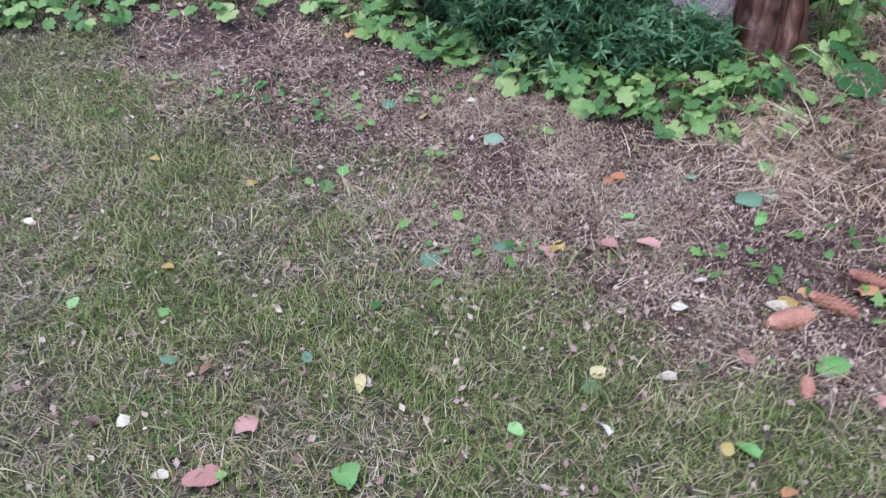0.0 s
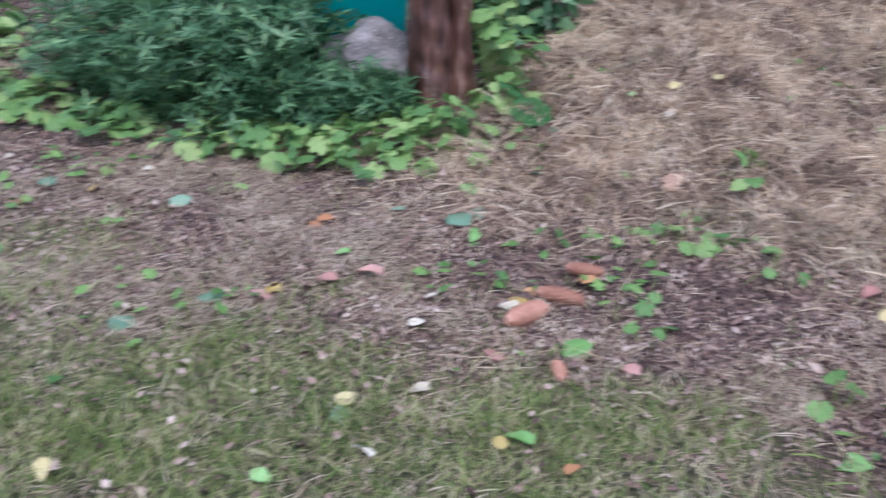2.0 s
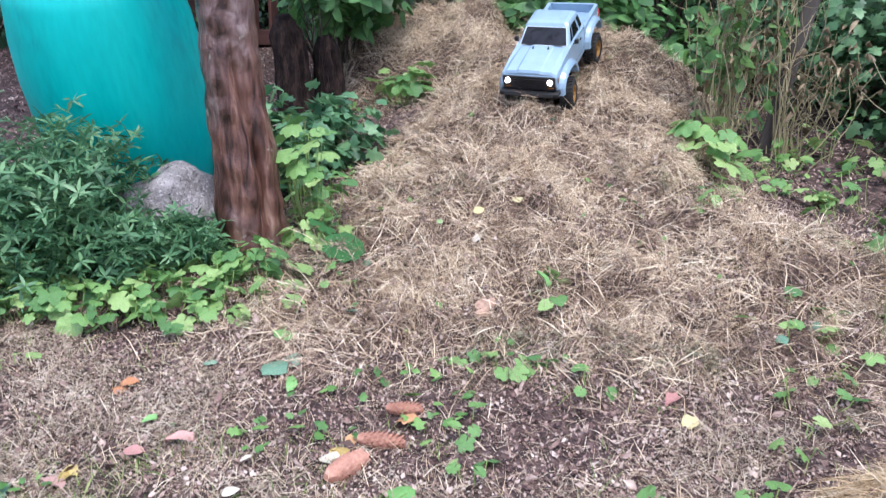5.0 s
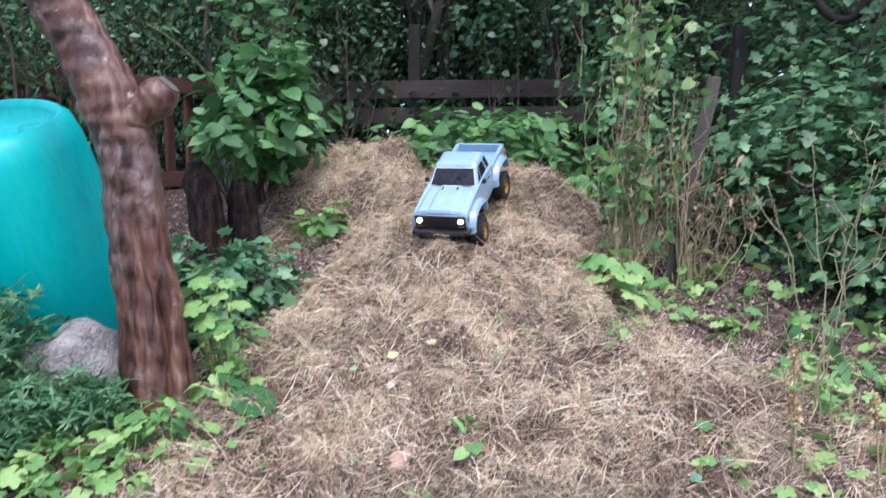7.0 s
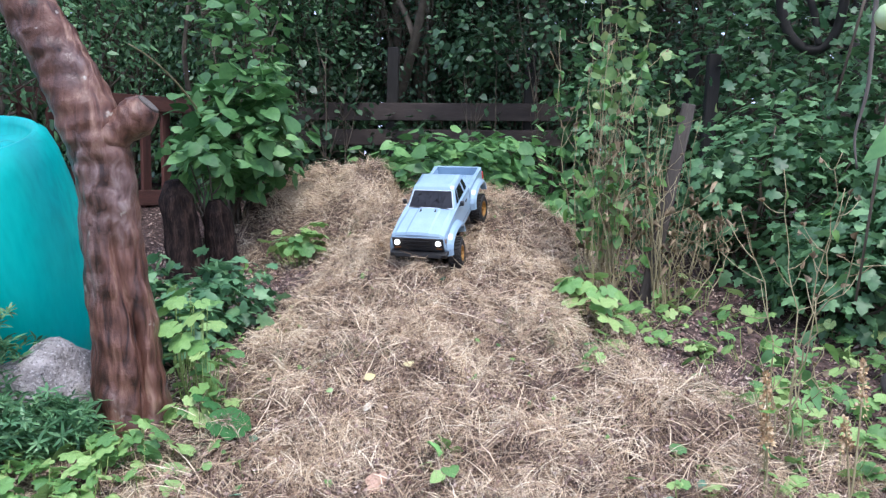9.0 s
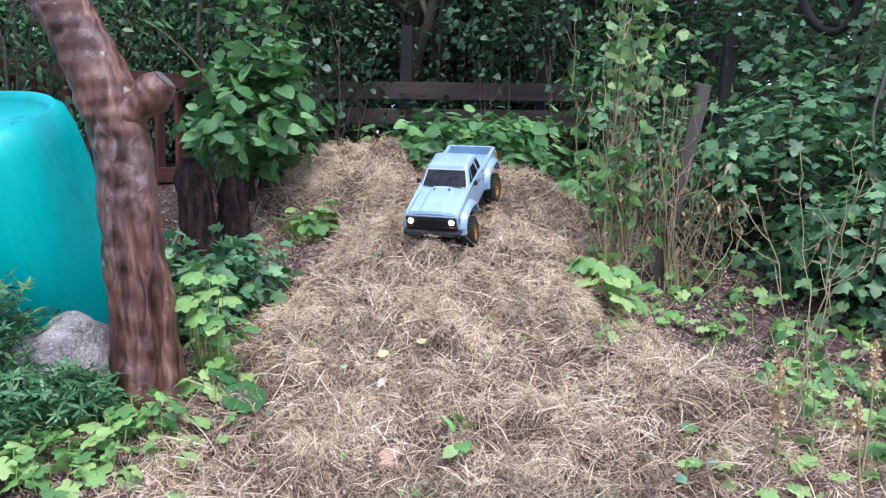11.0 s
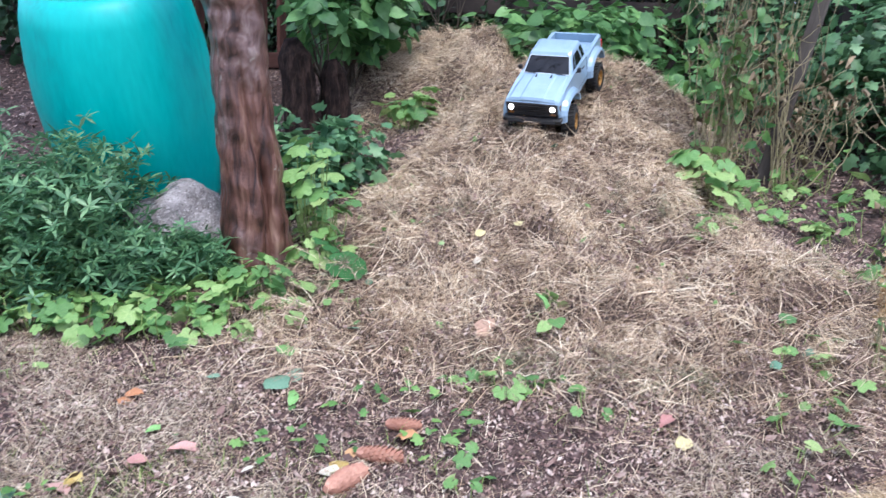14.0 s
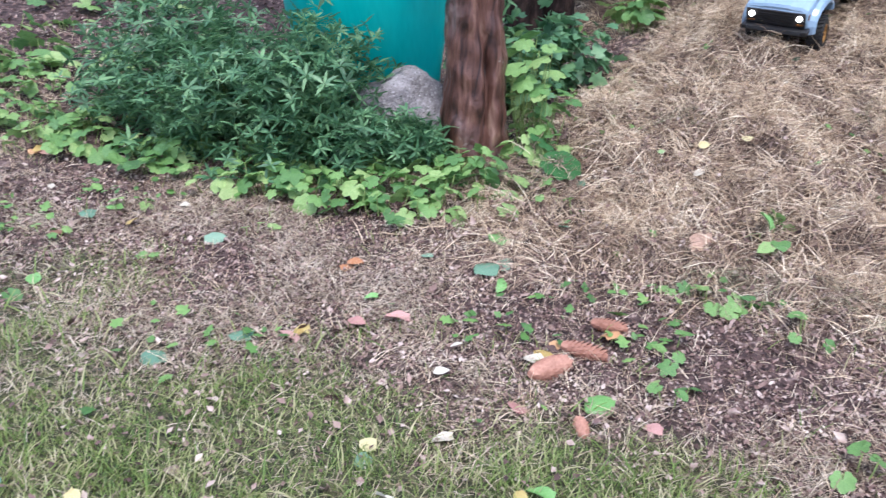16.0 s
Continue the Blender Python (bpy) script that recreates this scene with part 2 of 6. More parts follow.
def height(x, y):
    """Ground level: flat lawn, a gentle rise, the hay mound with its spur, a second heap and a small pile."""
    a, r = axes(x, y)
    base = np.interp(a, [-9, 1.25, 1.6, 2.4, 3.4, 4.0, 4.6, 9], [0, 0, 0.03, 0.13, 0.32, 0.41, 0.44, 0.45])
    base = base * (0.25 + 0.75 * step(r, -2.6, -0.9))
    base = np.maximum(base, np.clip(0.2 * (y - 2.3), 0, 0.55))
    ridge = np.interp(a, [1.3, 1.75, 2.1, 2.45, 2.95, 3.25, 3.5, 3.72, 4.1, 4.6], [0, 0.03, 0.095, 0.15, 0.195, 0.262, 0.315, 0.27, 0.08, 0])
    u = np.abs(r - 0.02 - 0.06 * (a - 2.5)) / np.interp(a, [1.3, 2.1, 2.6, 3.5, 4.2], [0.75, 0.62, 0.56, 0.5, 0.45])
    z = base + ridge * np.exp(-u ** 3.2)
    z = z + 0.10 * np.exp(-(((r - 0.62) / 0.28) ** 2 + ((a - 1.95) / 0.30) ** 2))
    z = z + 0.29 * np.exp(-((((r + 0.60) / 0.38) ** 2 + ((a - 3.97) / 0.33) ** 2) ** 3))
    z = z + 0.05 * np.exp(-(((r + 0.40) / 0.13) ** 2 + ((a - 4.0) / 0.13) ** 2))
    z = z + 0.26 * np.exp(-(((r - 0.15) / 0.6) ** 2 + ((a - 4.5) / 0.32) ** 2))
    z = z + 0.04 * np.exp(-(((x - 0.76) / 0.13) ** 2 + ((y - 1.53) / 0.06) ** 2))
    return z + 0.14 * np.exp(-((((x - 1.25) / 0.40) ** 2 + ((y - 0.30) / 0.24) ** 2) ** 2))


def level(x, y):
    return float(height(np.array(x), np.array(y)))


def wave(x, y, s, seed):
    """Cheap smooth noise in -1..1 for arrays."""
    g = np.random.default_rng(seed)
    v = np.zeros_like(np.asarray(x, dtype=float))
    for i in range(5):
        ang, ph = g.uniform(0, 6.28), g.uniform(0, 6.28)
        f = s * 1.45 ** i
        v += np.sin((x * np.cos(ang) + y * np.sin(ang)) * f + ph + 1.7 * np.sin((y * np.cos(ang) - x * np.sin(ang)) * f * 0.6 + ph)) * 0.75 ** i
    return v / 2.6


def hay_share(x, y):
    a, r = axes(x, y)
    m = step(1 - np.abs(r - 0.02 - 0.06 * (a - 2.5)) / np.interp(a, [1.3, 2.1, 2.6, 3.5, 4.2], [0.85, 0.75, 0.68, 0.62, 0.5]), 0.0, 0.25) * step(a, 1.35, 1.7) * (1 - step(a, 3.9, 4.15))
    s = np.exp(-((((r - 0.62) / 0.42) ** 2 + ((a - 1.95) / 0.42) ** 2) ** 2))
    h = np.exp(-((((r + 0.58) / 0.46) ** 2 + ((a - 3.95) / 0.42) ** 2) ** 2))
    p = np.exp(-((((x - 1.25) / 0.44) ** 2 + ((y - 0.30) / 0.26) ** 2) ** 3))
    q = 0.55 * np.exp(-((((x - 0.76) / 0.15) ** 2 + ((y - 1.52) / 0.085) ** 2) ** 2))
    return np.clip(np.maximum.reduce([m, s, h, p, q]), 0, 1)


def lawn_share(x, y):
    a, r = axes(x, y)
    edge = 1.0 + 0.14 * wave(x, y, 6, 3) - 0.12 * step(r, -0.3, 0.3)
    return 1 - step(a, edge - 0.2, edge + 0.2)


def ground_top(x, y):
    z = height(x, y) + 0.006 * wave(x, y, 14, 5)
    z = z + hay_share(x, y) * (0.024 * wave(x, y, 8, 6) + 0.065 * np.abs(wave(x, y, 15, 7)) + 0.046 * np.abs(wave(x, y, 31, 9)) - 0.045)
    return z + 0.003 * wave(x, y, 50, 8)


# ---- ground: one sheet out to the horizon ----
def lines(lo, hi, fine):
    inner = np.arange(lo, hi + fine / 2, fine)
    out = np.cumsum(fine * 1.35 ** np.arange(1, 32))
    out = out[out < 400]
    return np.concatenate([(lo - out)[::-1], inner, hi + out])


gx, gy = lines(-2.0, 3.8, 0.022), lines(0.0, 4.6, 0.022)
GX, GY = np.meshgrid(gx, gy)
GZ = ground_top(GX, GY)
idx = np.arange(GX.size).reshape(GX.shape)
quads = np.stack([idx[:-1, :-1], idx[:-1, 1:], idx[1:, 1:], idx[1:, :-1]], -1).reshape(-1, 4)
ground_mesh = fast_mesh("ground", np.stack([GX, GY, GZ], -1).reshape(-1, 3), quads)
for zone, values in (("lawn", lawn_share(GX, GY)), ("hay", hay_share(GX, GY))):
    ground_mesh.attributes.new(zone, "FLOAT", "POINT").data.foreach_set("value", values.astype(np.float32).ravel())


def ground_material():
    m = bpy.data.materials.new("ground_soil")
    m.use_nodes = True
    t = m.node_tree
    N, L = t.nodes, t.links
    b = N["Principled BSDF"]
    b.inputs["Roughness"].default_value = 0.9
    co = N.new("ShaderNodeTexCoord")

    def cloud(scale, detail=6):
        n = N.new("ShaderNodeTexNoise")
        n.inputs["Scale"].default_value, n.inputs["Detail"].default_value = scale, detail
        L.new(co.outputs["Object"], n.inputs["Vector"])
        return n.outputs[0]

    def ramp(src, stops):
        r = N.new("ShaderNodeValToRGB")
        while len(r.color_ramp.elements) < len(stops):
            r.color_ramp.elements.new(0.5)
        for e, (p, c) in zip(r.color_ramp.elements, stops):
            e.position, e.color = p, (*c, 1)
        L.new(src, r.inputs[0])
        return r.outputs[0]

    def blend(fac, one, two):
        x = N.new("ShaderNodeMixRGB")
        L.new(fac, x.inputs[0]), L.new(one, x.inputs[1]), L.new(two, x.inputs[2])
        return x.outputs[0]

    def zone(name):
        z = N.new("ShaderNodeAttribute")
        z.attribute_name = name
        return z.outputs["Fac"]

    # soil, turf and hay tones are lowered to add shade in the gaps above them
    soil = ramp(cloud(42, 8), [(0.3, (0.018, 0.011, 0.010)), (0.5, (0.062, 0.036, 0.032)), (0.62, (0.13, 0.082, 0.072)), (0.74, (0.34, 0.26, 0.23))])
    turf = ramp(cloud(70, 8), [(0.3, (0.013, 0.015, 0.006)), (0.5, (0.048, 0.052, 0.020)), (0.66, (0.13, 0.115, 0.06))])
    hay = ramp(cloud(60, 8), [(0.3, (0.025, 0.016, 0.012)), (0.5, (0.08, 0.052, 0.036)), (0.7, (0.22, 0.15, 0.10))])
    col = blend(zone("hay"), blend(zone("lawn"), soil, turf), hay)
    L.new(col, b.inputs["Base Color"])
    bp = N.new("ShaderNodeBump")
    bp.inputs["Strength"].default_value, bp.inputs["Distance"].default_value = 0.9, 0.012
    L.new(cloud(65, 8), bp.inputs["Height"])
    L.new(bp.outputs[0], b.inputs["Normal"])
    return m


ground = tagged(part("ground", ground_mesh, ground_material()), "dry lawn, leaf litter soil and raised hay-covered mound", "ground", kind="structure")


# ---- scattering small pieces ----
def template(points, faces):
    return np.array(points, dtype=float), np.array(faces)


def heart(width=0.9, fold=0.10, droop=0.12):
    """A leaf one long: midrib m, margins either side."""
    side = [(0.26, -0.10), (0.5, 0.22), (0.40, 0.58), (0.17, 0.86)]
    mid = [(0, 0.0, 0), (0, 0.3, 0.02), (0, 0.66, 0), (0, 1.0, -droop)]
    v = list(mid)
    for s in (1, -1):
        v += [(s * x * width, y, fold * (1.2 - y) * x * 1.6 - droop * y * y) for x, y in side]
    f = []
    for k in (4, 8):
        for i in range(3):
            q = [i, k + i, k + i + 1, i + 1]
            f.append(q if k == 4 else q[::-1])
    return template(v, f)


def narrow(width=0.16, droop=0.2):
    v = [(0, 0, 0), (width, 0.35, 0.02), (-width, 0.35, 0.02), (0, 0.4, -0.01), (0, 1, -droop), (width * 0.6, 0.75, -droop * 0.4), (-width * 0.6, 0.75, -droop * 0.4)]
    return template(v, [(0, 1, 5, 3), (0, 3, 6, 2), (3, 5, 4, 6)])


def blade(width=0.02):
    v = [(-width, 0, 0), (width, 0, 0), (-width * 0.8, 0.55, 0.10), (width * 0.8, 0.55, 0.10), (-width * 0.15, 1, 0.0), (width * 0.15, 1, 0.0)]
    return template(v, [(0, 1, 3, 2), (2, 3, 5, 4)])


def lobed(width=1.0, droop=0.15):
    """A five-lobed leaf one long, for shrubs seen from a few metres."""
    rim = [(0.10, -0.06), (0.30, 0.02), (0.22, 0.20), (0.52, 0.42), (0.26, 0.52), (0.24, 0.74), (0.0, 1.0)]
    rim = rim + [(-x, y) for x, y in rim[-2::-1]]
    v = [(0, 0.0, 0), (0, 0.42, 0.05)] + [(x * width, y, 0.10 * abs(x) - droop * (x * x + y * y * 0.7)) for x, y in rim]
    n = len(rim)
    return template(v, [(1, 2 + k, 3 + k) for k in range(n - 1)] + [(1, 0, 2), (1, n + 1, 0)])


def arch(width, rise=0.14, steps=4):
    """A thin straw one long that bows up in its middle."""
    t = np.linspace(0, 1, steps + 1)
    v = []
    for k in t:
        w = width * (1 - 0.6 * k)
        v += [(-w, k, rise * 4 * k * (1 - k) - 0.10 * k), (w, k, rise * 4 * k * (1 - k) - 0.10 * k)]
    return template(v, [(2 * i, 2 * i + 1, 2 * i + 3, 2 * i + 2) for i in range(steps)])


HEART, LOBED, NARROW, BLADE = heart(), lobed(), narrow(0.12, 0.2), blade()
FLAKE = template([(0, 0, 0), (0.35, 0.4, 0.08), (0, 1, 0.02), (-0.3, 0.5, 0.12)], [(0, 1, 2, 3)])


def unit(v):
    return v / np.maximum(np.linalg.norm(v, axis=-1, keepdims=True), 1e-9)


def scatter(name, shape, places, along, normal, size, bend=None):
    """One mesh of many small pieces: each along its direction, facing its normal."""
    V, F = shape
    y = unit(along)
    x = unit(np.cross(y, normal))
    z = np.cross(x, y)
    s = np.asarray(size)[:, None, None]
    pts = V[None, :, 0:1] * x[:, None] + V[None, :, 1:2] * y[:, None] + V[None, :, 2:3] * z[:, None]
    out = places[:, None] + pts * s
    n = len(V)
    return fast_mesh(name, out.reshape(-1, 3), (F[None] + (np.arange(len(places)) * n)[:, None, None]).reshape(-1, F.shape[1]))


def tube(path, radii, sides=8, rough=0.0, seed=1):
    """Vertices and faces of a tapered tube along a path, closed at the ends."""
    path = np.array(path, dtype=float)
    g = np.random.default_rng(seed)
    t = unit(np.gradient(path, axis=0))
    ref = np.array((1.0, 0.13, 0.0)) if abs(t[0][2]) > 0.6 else np.array((0.0, 0.1, 1.0))
    u = unit(np.cross(t, ref))
    w = np.cross(t, u)
    ang = np.linspace(0, 2 * np.pi, sides, endpoint=False)
    ph = g.uniform(0, 6.28, 3)
    verts = []
    for i, (p, r) in enumerate(zip(path, radii)):
        rr = r * (1 + rough * (np.sin(ang * 3 + ph[0] + i * 0.35) * 0.5 + np.sin(ang * 5 + ph[1] - i * 0.5) * 0.35 + np.sin(ang * 2 + ph[2] + i * 0.9) * 0.4))
        verts.append(p + np.cos(ang)[:, None] * u[i] * rr[:, None] + np.sin(ang)[:, None] * w[i] * rr[:, None])
    n = len(path)
    faces = [(i * sides + j, i * sides + (j + 1) % sides, (i + 1) * sides + (j + 1) % sides, (i + 1) * sides + j) for i in range(n - 1) for j in range(sides)]
    verts = np.concatenate(verts + [path[:1], path[-1:]])
    for e, c in ((0, n * sides), ((n - 1) * sides, n * sides + 1)):
        faces += [(e + j, e + j, e + (j + 1) % sides, c) for j in range(sides)]
    return verts, faces


def join(pieces):
    V, F, o = [], [], 0
    for v, f in pieces:
        V.append(np.asarray(v))
        F += [tuple(i + o for i in q) for q in f]
        o += len(v)
    return np.concatenate(V), F


def tubes_mesh(name, pieces, smooth=True):
    V, F = join(pieces)
    me = bpy.data.meshes.new(name)
    me.from_pydata([tuple(p) for p in V], [], [tuple(dict.fromkeys(f)) for f in F])
    me.polygons.foreach_set("use_smooth", [smooth] * len(me.polygons))
    return me


def curve_path(p0, p1, bulge, n=6, jitter=0.0, g=None):
    t = np.linspace(0, 1, n)[:, None]
    p = np.array(p0) * (1 - t) + np.array(p1) * t + np.array(bulge) * (4 * t * (1 - t))
    if g is not None and jitter:
        p[1:-1] += g.normal(0, jitter, (n - 2, 3))
    return p


def box_bm(x0, x1, y0, y1, z0, z1, bevel=0.0):
    bm = bmesh.new()
    m = Matrix.Translation(((x0 + x1) / 2, (y0 + y1) / 2, (z0 + z1) / 2)) @ Matrix.Diagonal((x1 - x0, y1 - y0, z1 - z0, 1))
    bmesh.ops.create_cube(bm, size=1, matrix=m)
    if bevel:
        bmesh.ops.bevel(bm, geom=list(bm.edges), offset=bevel, segments=2, affect="EDGES", profile=0.6)
    return bm


def lathe_bm(profile, sides=48, m=Matrix()):
    """Turn (radius, height) pairs round z."""
    bm = bmesh.new()
    rings = [[bm.verts.new(m @ Vector((r * math.cos(k * math.tau / sides), r * math.sin(k * math.tau / sides), z))) for k in range(sides)] for r, z in profile]
    for one, two in zip(rings, rings[1:]):
        for k in range(sides):
            bm.faces.new((one[k], one[(k + 1) % sides], two[(k + 1) % sides], two[k]))
    bm.faces.new(rings[0][::-1]), bm.faces.new(rings[-1])
    return bm


# ---- plants ----
def leaf_frames(places, centre, g, up=0.7, out=0.6, wild=0.55):
    """Directions and normals for leaves: they face up and outwards, tips hanging."""
    o = unit(places - np.asarray(centre))
    nrm = unit(o * out + np.array((0, 0, up)) + g.normal(0, wild, places.shape))
    along = unit(o * 0.6 + np.array((0, 0, -0.45)) + g.normal(0, 0.55, places.shape))
    along = unit(along - nrm * (along * nrm).sum(-1, keepdims=True))
    return along, nrm


def crown_points(centre, radii, n, clumps, g, spread=0.22, floor=-0.9):
    """Leaf places gathered in clumps within an ellipsoid, denser near its skin."""
    d = unit(g.normal(0, 1, (clumps, 3)))
    c = d * (g.uniform(0.15, 1.0, (clumps, 1)) ** 0.45)
    c = c[c[:, 2] > floor]
    pick = g.integers(0, len(c), n)
    p = c[pick] + g.normal(0, spread, (n, 3))
    return np.asarray(centre) + p * np.asarray(radii), np.asarray(centre) + c * np.asarray(radii)


def whorls(places, g, count=7):
    """Tips turned into rosettes of radiating leaflets: places, directions and normals."""
    n = len(places)
    axis = unit(np.array((0, 0, 1.0)) + g.normal(0, 0.45, (n, 3)))
    side = unit(np.cross(axis, g.normal(0, 1, (n, 3))))
    other = np.cross(axis, side)
    P, A, M = [], [], []
    for k in range(count):
        w = 2 * np.pi * k / count + g.normal(0, 0.2, (n, 1))
        d = side * np.cos(w) + other * np.sin(w)
        P.append(places)
        A.append(unit(d + axis * g.uniform(-0.1, 0.6, (n, 1))))
        M.append(unit(axis - d * 0.2))
    return np.concatenate(P), np.concatenate(A), np.concatenate(M)


def shrub(name, label, category, foot, centre, radii, leaves, size, mat, seed, shape=None, clumps=60, spread=0.2, stems=6, thick=0.02, up=0.7, floor=-0.95, wood=None, group=""):
    g = np.random.default_rng(seed)
    ob = tagged(empty(name, Matrix.Translation(foot)), label, category, group)
    f = np.array(foot)
    p, knots = crown_points(centre, radii, leaves, clumps, g, spread, floor)
    keep = p[:, 2] > height(p[:, 0], p[:, 1]) + 0.01
    p = p[keep]
    if shape is NARROW:
        p, along, nrm = whorls(p[: len(p) // 6], g, 6)
    else:
        along, nrm = leaf_frames(p, np.array(centre) - np.array((0, 0, radii[2] * 0.5)), g, up)
    fol = part("foliage", scatter("foliage", shape or HEART, p - f, along, nrm, g.uniform(0.6, 1.25, len(p)) * size), mat, ob)
    fol["kind"] = "stuff"
    for i in range(stems):
        tip = knots[g.integers(0, len(knots))] - f
        b0 = np.array((*g.normal(0, 0.12 * radii[0], 2), -0.03))
        path = curve_path(b0, tip, g.normal(0, 0.12, 3) * radii[2], 7, 0.012, g)
        branches = [tube(path, np.linspace(thick, thick * 0.25, 7), 6, 0.1, seed + i)]
        for k in range(3):
            j = g.integers(2, 6)
            t2 = knots[g.integers(0, len(knots))] - f
            t2 = path[j] + (t2 - path[j]) * min(1.0, 0.8 * radii[2] / max(np.linalg.norm(t2 - path[j]), 1e-6))
            branches.append(tube(curve_path(path[j], t2, g.normal(0, 0.05, 3) * radii[2], 5), np.linspace(thick * 0.5, thick * 0.12, 5), 5, 0, seed + i))
        part("stem", tubes_mesh("stem", branches), wood or STEMWOOD, ob)
    return ob


# ---- hedge behind the fence, far trees and the shrubs to the side ----
HEDGELEAF, FARLEAF = narrow(0.25, 0.2), narrow(0.36, 0.2)
# the hedge is built taller than needed, to darken light from behind
HEDGE = [(-3.6, 6.4, 0.9), (-2.4, 5.9, 1.0), (-1.3, 5.6, 0.95), (-0.3, 6.0, 1.0), (0.7, 6.1, 1.0), (1.7, 5.9, 1.0), (2.7, 5.4, 0.95), (3.6, 4.6, 0.9)]
for i, (r, a, s) in enumerate(HEDGE):
    x, y = plan(a, r)
    z = level(x, y)
    # left shrubs get the brighter leaf as lit, the others the shade-darkened one
    shrub("hedge_shrub", "dense leafy hedge shrub behind the old fence, greens toned for light and shade", "shrub", (x, y, z), (x, y, z + 1.7), (0.95 * s, 0.85 * s, 1.75), 15000 if r < 2 else 7500, 0.042, LEAF_SIDE if r < -1 else LEAF_SHADED, 100 + i, HEDGELEAF, 320, 0.12, stems=12, thick=0.022, group="hedge shrubs")
for i in range(9):
    r = -7.5 + i * 1.9
    x, y = plan(8.6 - 0.12 * abs(r - 1), r)
    z = level(x, y)
    shrub("far_tree", "tall dark tree with a full leafy crown beyond the hedge", "tree", (x, y, z), (x, y, z + 3.0), (1.5, 1.3, 2.8), 6600 if r < 2 else 2200, 0.13, LEAF_SHADED, 150 + i, FARLEAF, 150, 0.16, stems=5, thick=0.09, group="far trees")
for i in range(9):
    x, y = plan(10.6 - 0.1 * abs(i - 4), -8.0 + i * 2.1)
    z = level(x, y)
    shrub("far_tree", "tall dark tree with a full leafy crown beyond the hedge", "tree", (x, y, z), (x, y, z + 3.2), (1.7, 1.2, 3.2), 3600, 0.2, LEAF_SHADED, 165 + i, FARLEAF, 160, 0.17, stems=4, thick=0.1, group="far trees")
for i in range(7):
    x, y = plan(7.0, -4.6 + i * 1.15)
    z = level(x, y)
    shrub("undergrowth_shrub", "low dark undergrowth shrub behind the hedge", "shrub", (x, y, z), (x, y, z + 0.7), (0.8, 0.5, 0.75), 2600, 0.07, LEAF_SHADED, 180 + i, clumps=120, spread=0.16, stems=5, thick=0.02, group="undergrowth")
# trees added out of sight; their crowns keep light off the hedge's middle
for i, (a, r) in enumerate([(6.3, -0.3), (6.2, 0.9)]):
    x, y = plan(a, r)
    z = level(x, y)
    cx, cy = plan(5.5, r)
    shrub("unseen_shade_tree", "added unseen tree whose crown overhangs the fence to shade it", "tree", (x, y, z), (cx, cy, 3.5), (1.1, 1.1, 0.75), 3200, 0.085, LEAF_SHADED, 190 + i, clumps=120, spread=0.16, stems=5, thick=0.05, group="overhanging trees")

# leafy shrubs beside the mound
for i, (a, r, zc, rad, n) in enumerate([(3.55, 1.45, 0.30, (0.45, 0.42, 0.42), 1300), (3.05, 1.95, 0.28, (0.45, 0.45, 0.45), 1300), (3.6, 2.1, 0.75, (0.55, 0.5, 0.7), 1600), (2.75, 2.35, 0.4, (0.5, 0.5, 0.6), 1300), (4.3, 1.7, 0.95, (0.6, 0.6, 0.9), 1700), (3.3, 2.9, 0.95, (0.6, 0.6, 0.95), 1500), (2.95, 1.5, 0.16, (0.35, 0.3, 0.28), 900), (2.5, 1.85, 0.2, (0.4, 0.35, 0.36), 1000), (2.2, 1.6, 0.05, (0.3, 0.3, 0.17), 500), (4.6, 0.95, 0.55, (0.4, 0.4, 0.42), 700), (3.95, 1.15, 0.22, (0.35, 0.35, 0.3), 600)]):
    x, y = plan(a, r)
    z = level(x, y)
    shrub("leafy_shrub", "mid-green lobed-leaf shrub growing beside the mound", "shrub", (x, y, z), (x, y, z + zc), rad, int(n * 1.25), 0.058, LEAF_SIDE, 210 + i, LOBED, clumps=90, spread=0.17, stems=7, thick=0.012, group="side shrubs")

# vine-covered bush by the red fence
vine = shrub("vine_bush", "lush green heart-leaved vine mounded over a bush", "bush", (1.95, 3.62, level(1.95, 3.62)), (1.90, 3.42, 0.90), (0.27, 0.28, 0.33), 560, 0.082, LEAF_VINE, 301, clumps=60, spread=0.16, stems=7, thick=0.012)
shrub("vine_bush", "heart-leaved vine spilling over dark stumps", "bush", (1.70, 3.27, level(1.70, 3.27)), (1.64, 3.20, 0.80), (0.17, 0.15, 0.15), 110, 0.07, LEAF_VINE, 304, clumps=30, spread=0.16, stems=4, thick=0.008)
shrub("vine_bush", "lush green heart-leaved vine mounded over a bush", "bush", (2.0, 3.8, level(2.0, 3.8)), (2.12, 3.78, 1.30), (0.25, 0.25, 0.5), 300, 0.065, LEAF_VINE, 302, clumps=60, spread=0.18, stems=7, thick=0.012)
shrub("vine_bush", "leafy vine trailing over the fence", "bush", (1.1, 4.5, level(1.1, 4.5)), (1.1, 4.45, 1.45), (0.75, 0.35, 0.6), 2300, 0.052, LEAF_SIDE, 303, HEDGELEAF, clumps=120, spread=0.18, stems=9, thick=0.012)
v0 = np.array((1.95, 3.62, level(1.95, 3.62)))
part("bare_twig", tubes_mesh("bare_twig", [tube(curve_path(np.array((1.75, 3.4, 0.9)) - v0, np.array((1.17, 2.85, 1.18)) - v0, (0, 0, 0.05), 9), np.linspace(0.006, 0.002, 9), 6)]), DRYSTEM, vine, "long bare pale twig")
